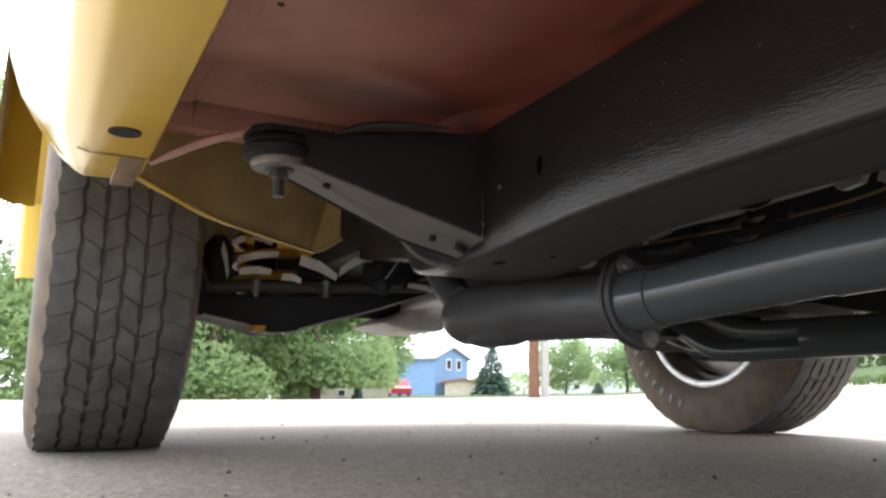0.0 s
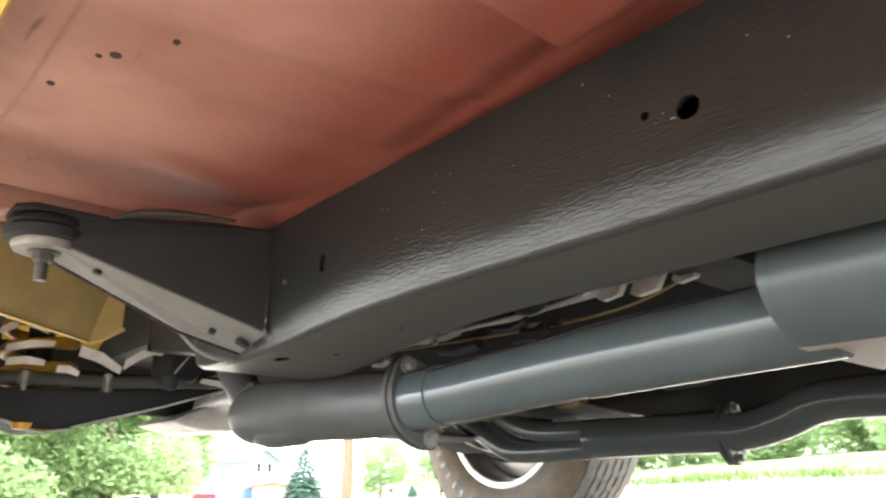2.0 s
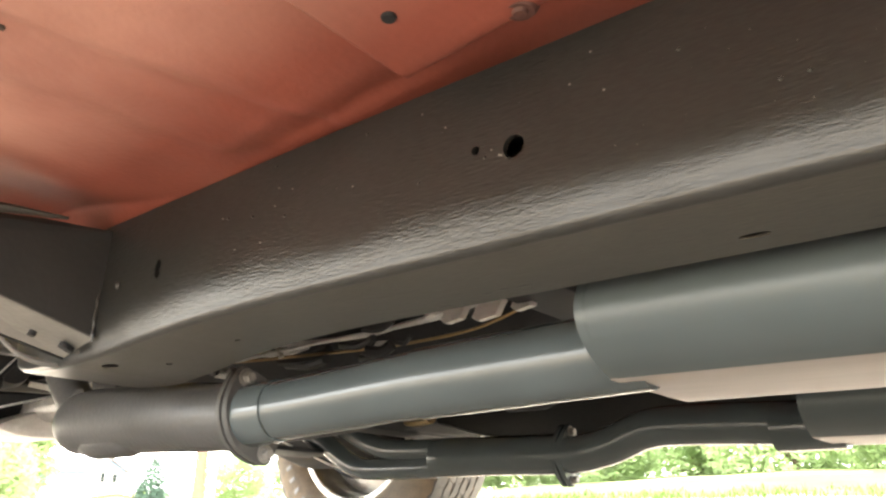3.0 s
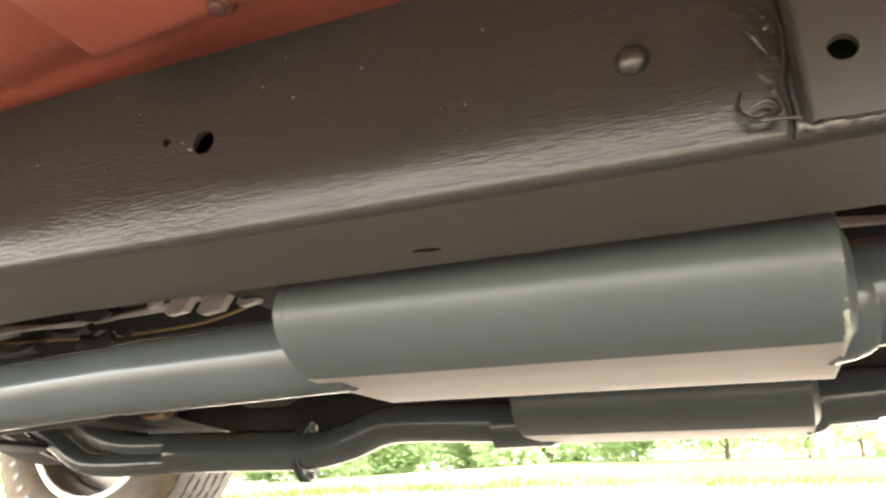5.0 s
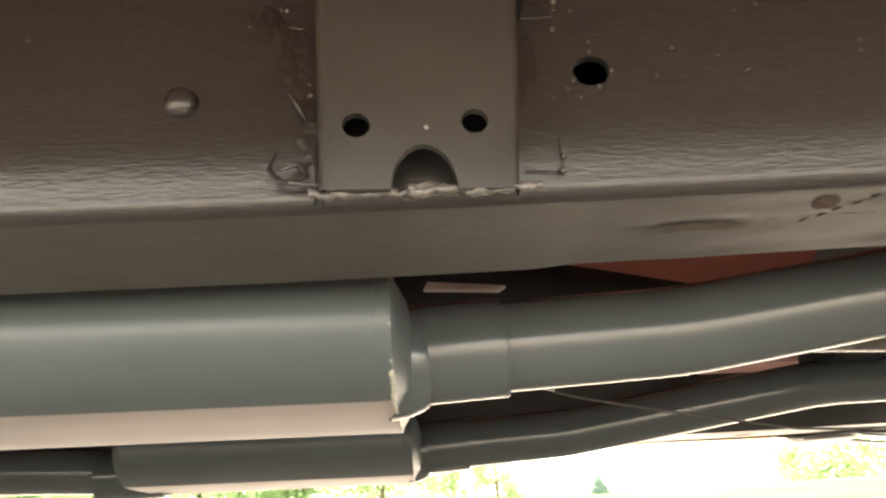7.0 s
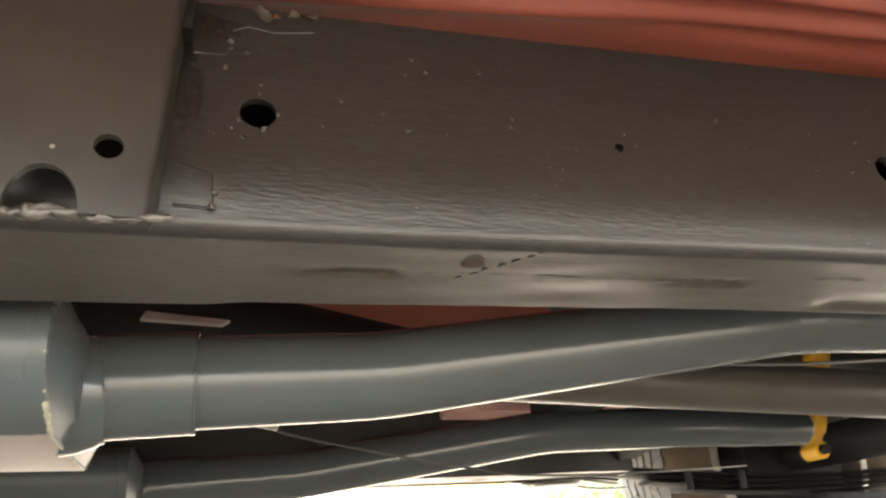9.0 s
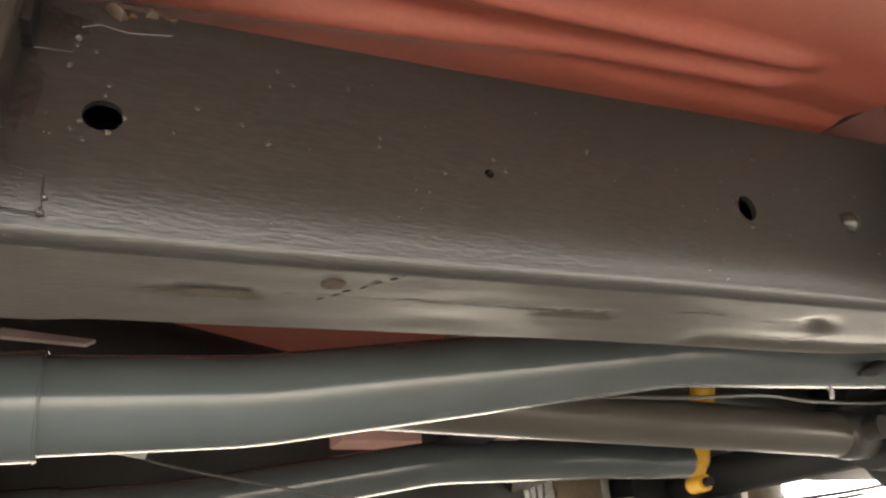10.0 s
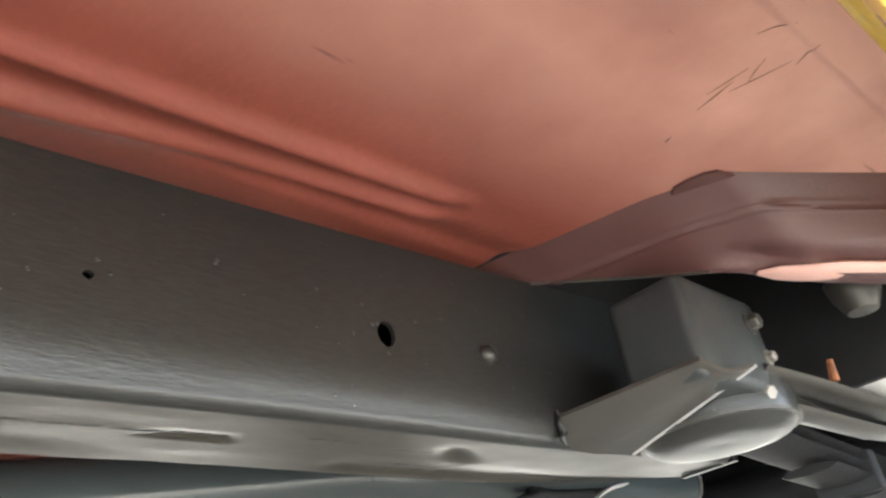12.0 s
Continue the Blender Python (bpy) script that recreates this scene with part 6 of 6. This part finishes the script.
for side in (1, -1):
    panel = part("rear_floor_panel", rear_panel_mesh(side), PANEL, body, "maroon primed rear panel, darkened for shade")
    # the lip's pale pink stands for light from below
    lip = [on_panel(x, bump_line(x, PANEL_DEPTH, 0.006), 0.0) for x in (0.06 + 0.01 * k for k in range(18))]
    lip = [(x, y - 0.016, z + 0.0005) for x, y, z in lip]
    part("panel_lip", tube_mesh([(x if side > 0 else 2 * CX - x, y, z) for x, y, z in lip], [0.012] * 15 + [0.011, 0.009, 0.003], 12, steps=2, flat=0.35), PINK, panel, "turned lower lip in pale pink, coloured as lit")
    edge = [on_panel(x, bump_line(x, PANEL_DEPTH, 0.006), 0.0008) for x in (0.25 + 0.01 * k for k in range(13))]
    part("panel_edge", tube_mesh([(x if side > 0 else 2 * CX - x, y, z) for x, y, z in edge], 0.0011, 7, steps=2), ARM, panel, "thin grey lower edge")
    # folded tab lapped over the floor's edge
    tab = [(x if side > 0 else 2 * CX - x, back_edge(x) + dy, floor_z(x, back_edge(x) + dy) - 0.0022) for x, dy in ((0.192, -0.004), (0.196, 0.005), (0.203, 0.009), (0.214, 0.008), (0.224, 0.004), (0.229, -0.004))]
    part("panel_tab", slab_mesh(tab, 0.003, (0, 0, 1)), PANEL, panel)


# ---- street, houses and trees ----
def spot(az, r, up=0.0):
    x, y = r * math.sin(radians(az)), r * math.cos(radians(az))
    return Vector((x, y, land(x, y) + up))


BARK = material("bark", (0.13, 0.09, 0.06), 0.9, vary=0.4, scale=6, bump=0.5, fine=30)
LEAF = material("leaves", (0.24, 0.35, 0.12), 0.7, vary=0.2, scale=0.4, bump=0, tint=(0.42, 0.53, 0.24))
# light shines through the leaves
ln, ll = LEAF.node_tree.nodes, LEAF.node_tree.links
glow, both = ln.new("ShaderNodeBsdfTranslucent"), ln.new("ShaderNodeMixShader")
both.inputs[0].default_value = 0.5
ll.new(ln["Principled BSDF"].inputs["Base Color"].links[0].from_socket, glow.inputs["Color"])
ll.new(ln["Principled BSDF"].outputs[0], both.inputs[1])
ll.new(glow.outputs[0], both.inputs[2])
ll.new(both.outputs[0], ln["Material Output"].inputs["Surface"])
SPRUCE = material("spruce_needles", (0.07, 0.13, 0.09), 0.7, vary=0.35, scale=1.5, bump=0, tint=(0.12, 0.2, 0.13))
SIDING = material("blue_siding", (0.2, 0.33, 0.52), 0.6, vary=0.1, scale=2, bump=0.1)
CREAM = material("cream_plaster", (0.62, 0.56, 0.44), 0.8, vary=0.15, scale=2, bump=0.2)
ROOFGREY = material("grey_shingles", (0.3, 0.3, 0.31), 0.9, vary=0.25, scale=4, bump=0.3)
ROOFRED = material("red_brown_shingles", (0.34, 0.15, 0.09), 0.9, vary=0.25, scale=4, bump=0.3)
WHITE = material("white_paint", (0.8, 0.79, 0.76), 0.5, vary=0.06, scale=3, bump=0.05)
POLE = material("weathered_pole", (0.2, 0.1, 0.06), 0.9, vary=0.3, scale=9, bump=0.3)
POLEGREY = material("grey_pole", (0.42, 0.4, 0.37), 0.7, vary=0.2, scale=9, bump=0.2)
REDCAR = material("red_car_paint", (0.45, 0.03, 0.04), 0.3, vary=0.1, bump=0.02)


def tree(az, r, height, spread, low, seed, trunk=0.16, leaf=LEAF, count=4200, droop=0.0, label="leafy green tree on the lawn"):
    rng = random.Random(seed)
    base = spot(az, r)
    t = thing("tree", label, "tree", at=base, group="street trees")
    top = height * 0.8
    limbs = [[base - Vector((0, 0, 0.1)), base + Vector((0.1, 0, height * 0.25)), base + Vector((-0.1, 0.1, top * 0.6)), base + Vector((0.05, 0, top))]]
    part("trunk", tube_mesh(limbs[0], [trunk, trunk * 0.75, trunk * 0.5, trunk * 0.15], 10), BARK, t)
    centres = []
    for k in range(9):
        a, h = rng.random() * 2 * math.pi, (low + (1 - low) * rng.random() * 0.8) * height
        end = base + Vector((math.cos(a) * spread * (0.4 + 0.4 * rng.random()), math.sin(a) * spread * (0.4 + 0.4 * rng.random()), h + 0.15 * height * rng.random()))
        start = base + Vector((0, 0, min(h * 0.75, top * 0.9)))
        part("limb", tube_mesh([start, (start + end) / 2 + Vector((0, 0, 0.2)), end], [trunk * 0.4, trunk * 0.25, trunk * 0.08], 7), BARK, t)
        centres.append((end, spread * (0.3 + 0.25 * rng.random())))
    for k in range(22):
        a, q = rng.random() * 2 * math.pi, rng.random() ** 0.5
        centres.append((base + Vector((math.cos(a) * spread * q * 0.8, math.sin(a) * spread * q * 0.8, height * (low + (1 - low) * rng.random()))), spread * (0.25 + 0.2 * rng.random())))
    verts, faces = [], []
    size = 0.028 * spread + 0.04
    for k in range(int(count * 3.2)):
        c, q = rng.choice(centres)
        d = Vector((rng.gauss(0, 1), rng.gauss(0, 1), rng.gauss(0, 0.8)))
        p = c + d.normalized() * q * rng.random() ** 0.4
        p.z -= droop * q * rng.random() ** 2
        if p.z < base.z + low * height * 0.6:
            continue
        u = Vector((rng.gauss(0, 1), rng.gauss(0, 1), rng.gauss(0, 0.7))).normalized()
        v = u.orthogonal().normalized()
        s = size * (0.6 + 0.8 * rng.random())
        n = len(verts)
        verts += [p - u * s, p + v * s * 0.45, p + u * s, p - v * s * 0.45]
        faces.append((n, n + 1, n + 2, n + 3))
    part("crown", mesh_of("crown", verts, faces, False), leaf, t)
    return t


def conifer(az, r, height, radius, seed, label):
    rng = random.Random(seed)
    base = spot(az, r)
    t = thing("conifer", label, "tree", at=base)
    part("trunk", tube_mesh([base, base + Vector((0, 0, height * 0.95))], [0.09, 0.02], 8, curved=False), BARK, t)
    verts, faces = [], []
    for k in range(1800):
        h = rng.random() ** 1.3
        q = radius * (1 - h) ** 0.6 * (0.55 + 0.5 * rng.random())
        a = rng.random() * 2 * math.pi
        p = base + Vector((math.cos(a) * q, math.sin(a) * q, height * (0.04 + 0.96 * h)))
        out = Vector((math.cos(a), math.sin(a), -0.35)).normalized()
        side = Vector((-math.sin(a), math.cos(a), 0))
        s = radius * (0.16 + 0.12 * rng.random()) * (1.1 - 0.7 * h)
        n = len(verts)
        verts += [p - out * s, p + side * s * 0.4, p + out * s, p - side * s * 0.4]
        faces.append((n, n + 1, n + 2, n + 3))
    part("crown", mesh_of("crown", verts, faces, False), SPRUCE, t)
    return t


def house(az, r, width, depth, wall, gable, colour, roof, label, windows=(), low=0.3, turn=0.0):
    """A gabled house that faces the street: walls, roof, windows with frames and panes."""
    base = spot(az, r)
    t = thing("house", label, "house", at=base)
    face = pose(*base, 0, 0, -az + turn)

    def w(x, y, z):
        return face @ Vector((x, y, z))

    h, d = width / 2, depth
    v = [(-h, 0, -low), (h, 0, -low), (h, 0, wall), (0, 0, wall + gable), (-h, 0, wall), (-h, d, -low), (h, d, -low), (h, d, wall), (0, d, wall + gable), (-h, d, wall)]
    f = [(0, 1, 2, 3, 4), (5, 9, 8, 7, 6), (0, 5, 6, 1), (1, 6, 7, 2), (0, 4, 9, 5), (2, 7, 8, 3), (4, 3, 8, 9)]
    part("wall", mesh_of("wall", [w(*p) for p in v], f, False), colour, t)
    for s in (-1, 1):
        o = 0.35
        ra, rb = (s * (h + o), -o, wall - gable * o / h + 0.03), (0, -o, wall + gable + 0.03)
        rc, rd = (0, d + o, wall + gable + 0.03), (s * (h + o), d + o, wall - gable * o / h + 0.03)
        part("roof", slab_mesh([w(*p) for p in (ra, rb, rc, rd)], 0.14, (0, 0, 1)), roof, t)
    for x, z, ww, hh in windows:
        win = part("window", slab_mesh([w(x - ww / 2, -0.06, z), w(x + ww / 2, -0.06, z), w(x + ww / 2, -0.06, z + hh), w(x - ww / 2, -0.06, z + hh)], 0.05, face.to_3x3() @ Vector((0, 1, 0))), WHITE, t, "white framed window")
        part("pane", slab_mesh([w(x - ww * 0.36, -0.075, z + hh * 0.12), w(x + ww * 0.36, -0.075, z + hh * 0.12), w(x + ww * 0.36, -0.075, z + hh * 0.88), w(x - ww * 0.36, -0.075, z + hh * 0.88)], 0.01, face.to_3x3() @ Vector((0, 1, 0))), GLASS, win)
    return t


house(28.2, 70, 4.6, 6.2, 3.3, 0.95, SIDING, ROOFGREY, "blue sided house with a grey gable roof", [(-0.5, 2.3, 0.7, 1.0), (0.9, 2.3, 0.7, 1.0)], turn=50)
house(29.0, 66, 3.0, 3, 1.1, 0.25, CREAM, ROOFRED, "low tan annex beside the blue house")
house(17.2, 40, 2.9, 5, 0.95, 0.15, CREAM, ROOFGREY, "cream walled garage behind the trees", [(0.5, 0.3, 0.6, 0.5)])
house(21.2, 44, 3.6, 6, 0.75, 0.75, CREAM, ROOFRED, "cream house with a red brown roof", [(-0.8, 0.15, 0.5, 0.4)])
house(38.2, 95, 7.0, 6, 1.6, 0.9, WHITE, ROOFGREY, "white house far beyond the lawn", [(-1.5, 0.5, 0.8, 0.7)])
tree(18.2, 30, 7.0, 3.2, 0.13, 11, trunk=0.22, droop=0.7, count=12000, label="large drooping green tree beside the street")
tree(11.0, 27, 6.5, 3.0, 0.04, 12, trunk=0.13, count=11000)
tree(14.6, 38, 8.0, 3.4, 0.05, 52, trunk=0.13, count=9000)
tree(8.0, 34, 7.5, 3.6, 0.04, 13, trunk=0.14, count=10000)
tree(3.0, 26, 8.0, 2.6, 0.06, 14, trunk=0.16, count=6000)
tree(-4.0, 24, 9.0, 3.0, 0.05, 15, trunk=0.16, count=6000)
tree(22.8, 52, 8.0, 3.4, 0.2, 16, trunk=0.16, count=7000)
tree(36.5, 80, 5.5, 4.0, 0.1, 17, count=4000)
tree(40.8, 70, 5.2, 3.4, 0.1, 18, count=4000)
tree(44.5, 60, 6.0, 3.6, 0.1, 19, count=4000)
for k, az in enumerate((57, 63, 69, 75, 81, 87)):
    tree(az, 26 + 3 * (k % 3), 3.6 + 0.9 * (k % 2), 2.6, 0.0, 30 + k, trunk=0.1, count=4500, label="dense green bush at the top of the bank")

for az, r, high, wide, seed in ((92.1, 28, 3.4, 1.25, 61), (95.2, 29, 3.3, 1.0, 62), (117.6, 27, 1.6, 1.9, 63)):
    tree(az, r, high, wide, 0.0, seed, trunk=0.07, count=1500, label="loose green bush at the top of the bank")


def far_woods():
    rng = random.Random(8)
    verts, faces = [], []
    for k in range(26000):
        az = rng.uniform(-35, 150)
        r = rng.uniform(115, 150)
        b = spot(az, r)
        h = (3.2 + 3.0 * noise.noise(Vector((az * 0.22, 0, 0))) + 1.2 * noise.noise(Vector((az * 0.9, 5, 0)))) * rng.random() ** 0.6
        p = b + Vector((0, 0, max(0.1, h)))
        u = Vector((rng.gauss(0, 1), rng.gauss(0, 1), rng.gauss(0, 0.7))).normalized() * 0.42
        v = u.orthogonal() * 0.6
        n = len(verts)
        verts += [p - u, p + v, p + u, p - v]
        faces.append((n, n + 1, n + 2, n + 3))
    ob = part("far_woods", mesh_of("woods", verts, faces, False), LEAF, None)
    tagged(ob, "distant line of green trees beyond the houses", "woods", kind="stuff")


far_woods()
conifer(31.1, 44, 2.95, 1.25, 21, "blue green spruce on the lawn")
conifer(21.3, 34, 1.15, 0.28, 22, "small clipped dark green cone shrub")
conifer(38.8, 50, 0.8, 0.45, 23, "small round green shrub")
conifer(102.4, 25, 0.55, 0.3, 24, "small round green shrub")
for az, h, mat, r, words in ((34.2, 6.0, POLE, 0.16, "brown wooden utility pole by the street"), (35.0, 5.0, POLEGREY, 0.12, "grey utility pole by the street"), (93.5, 2.2, WHITE, 0.06, "white post on the grass bank"), (101.7, 2.2, WHITE, 0.03, "white post on the grass bank")):
    far = 23 if az < 50 else 18
    p = thing("post", words, "pole", at=spot(az, far))
    b = spot(az, far)
    part("shaft", tube_mesh([b - Vector((0, 0, 0.2)), b + Vector((0, 0, h))], [r, r * 0.85], 14, curved=False), mat, p)
    part("cap", lathe_mesh([(0, r * 0.95), (0.06, r * 0.9), (0.1, 0)], b + Vector((0, 0, h)), "z", 14), mat, p)


def parked_car(az, r, turn):
    b = spot(az, r)
    t = thing("parked_car", "small red car parked across the street", "car", at=b)
    face = pose(*b, 0, 0, turn)
    prof = [(-2.1, 0.3), (-2.1, 0.75), (-1.5, 0.85), (-0.9, 1.35), (0.6, 1.38), (1.2, 0.9), (2.05, 0.75), (2.1, 0.3)]
    verts = [face @ Vector((x, y, z)) for y in (-0.8, 0.8) for x, z in prof]
    n = len(prof)
    part("body", mesh_of("body", verts, [tuple(range(n)), tuple(range(n, 2 * n))] + [(i, (i + 1) % n, n + (i + 1) % n, n + i) for i in range(n)], False), REDCAR, t)
    for x in (-1.3, 1.3):
        for y in (-0.82, 0.66):
            q = face @ Vector((x, y, 0.3))
            part("wheel", tube_mesh([q, q + face.to_3x3() @ Vector((0, 0.18, 0))], 0.3, 20, curved=False), RUBBER, t)


parked_car(24.0, 60, 80)
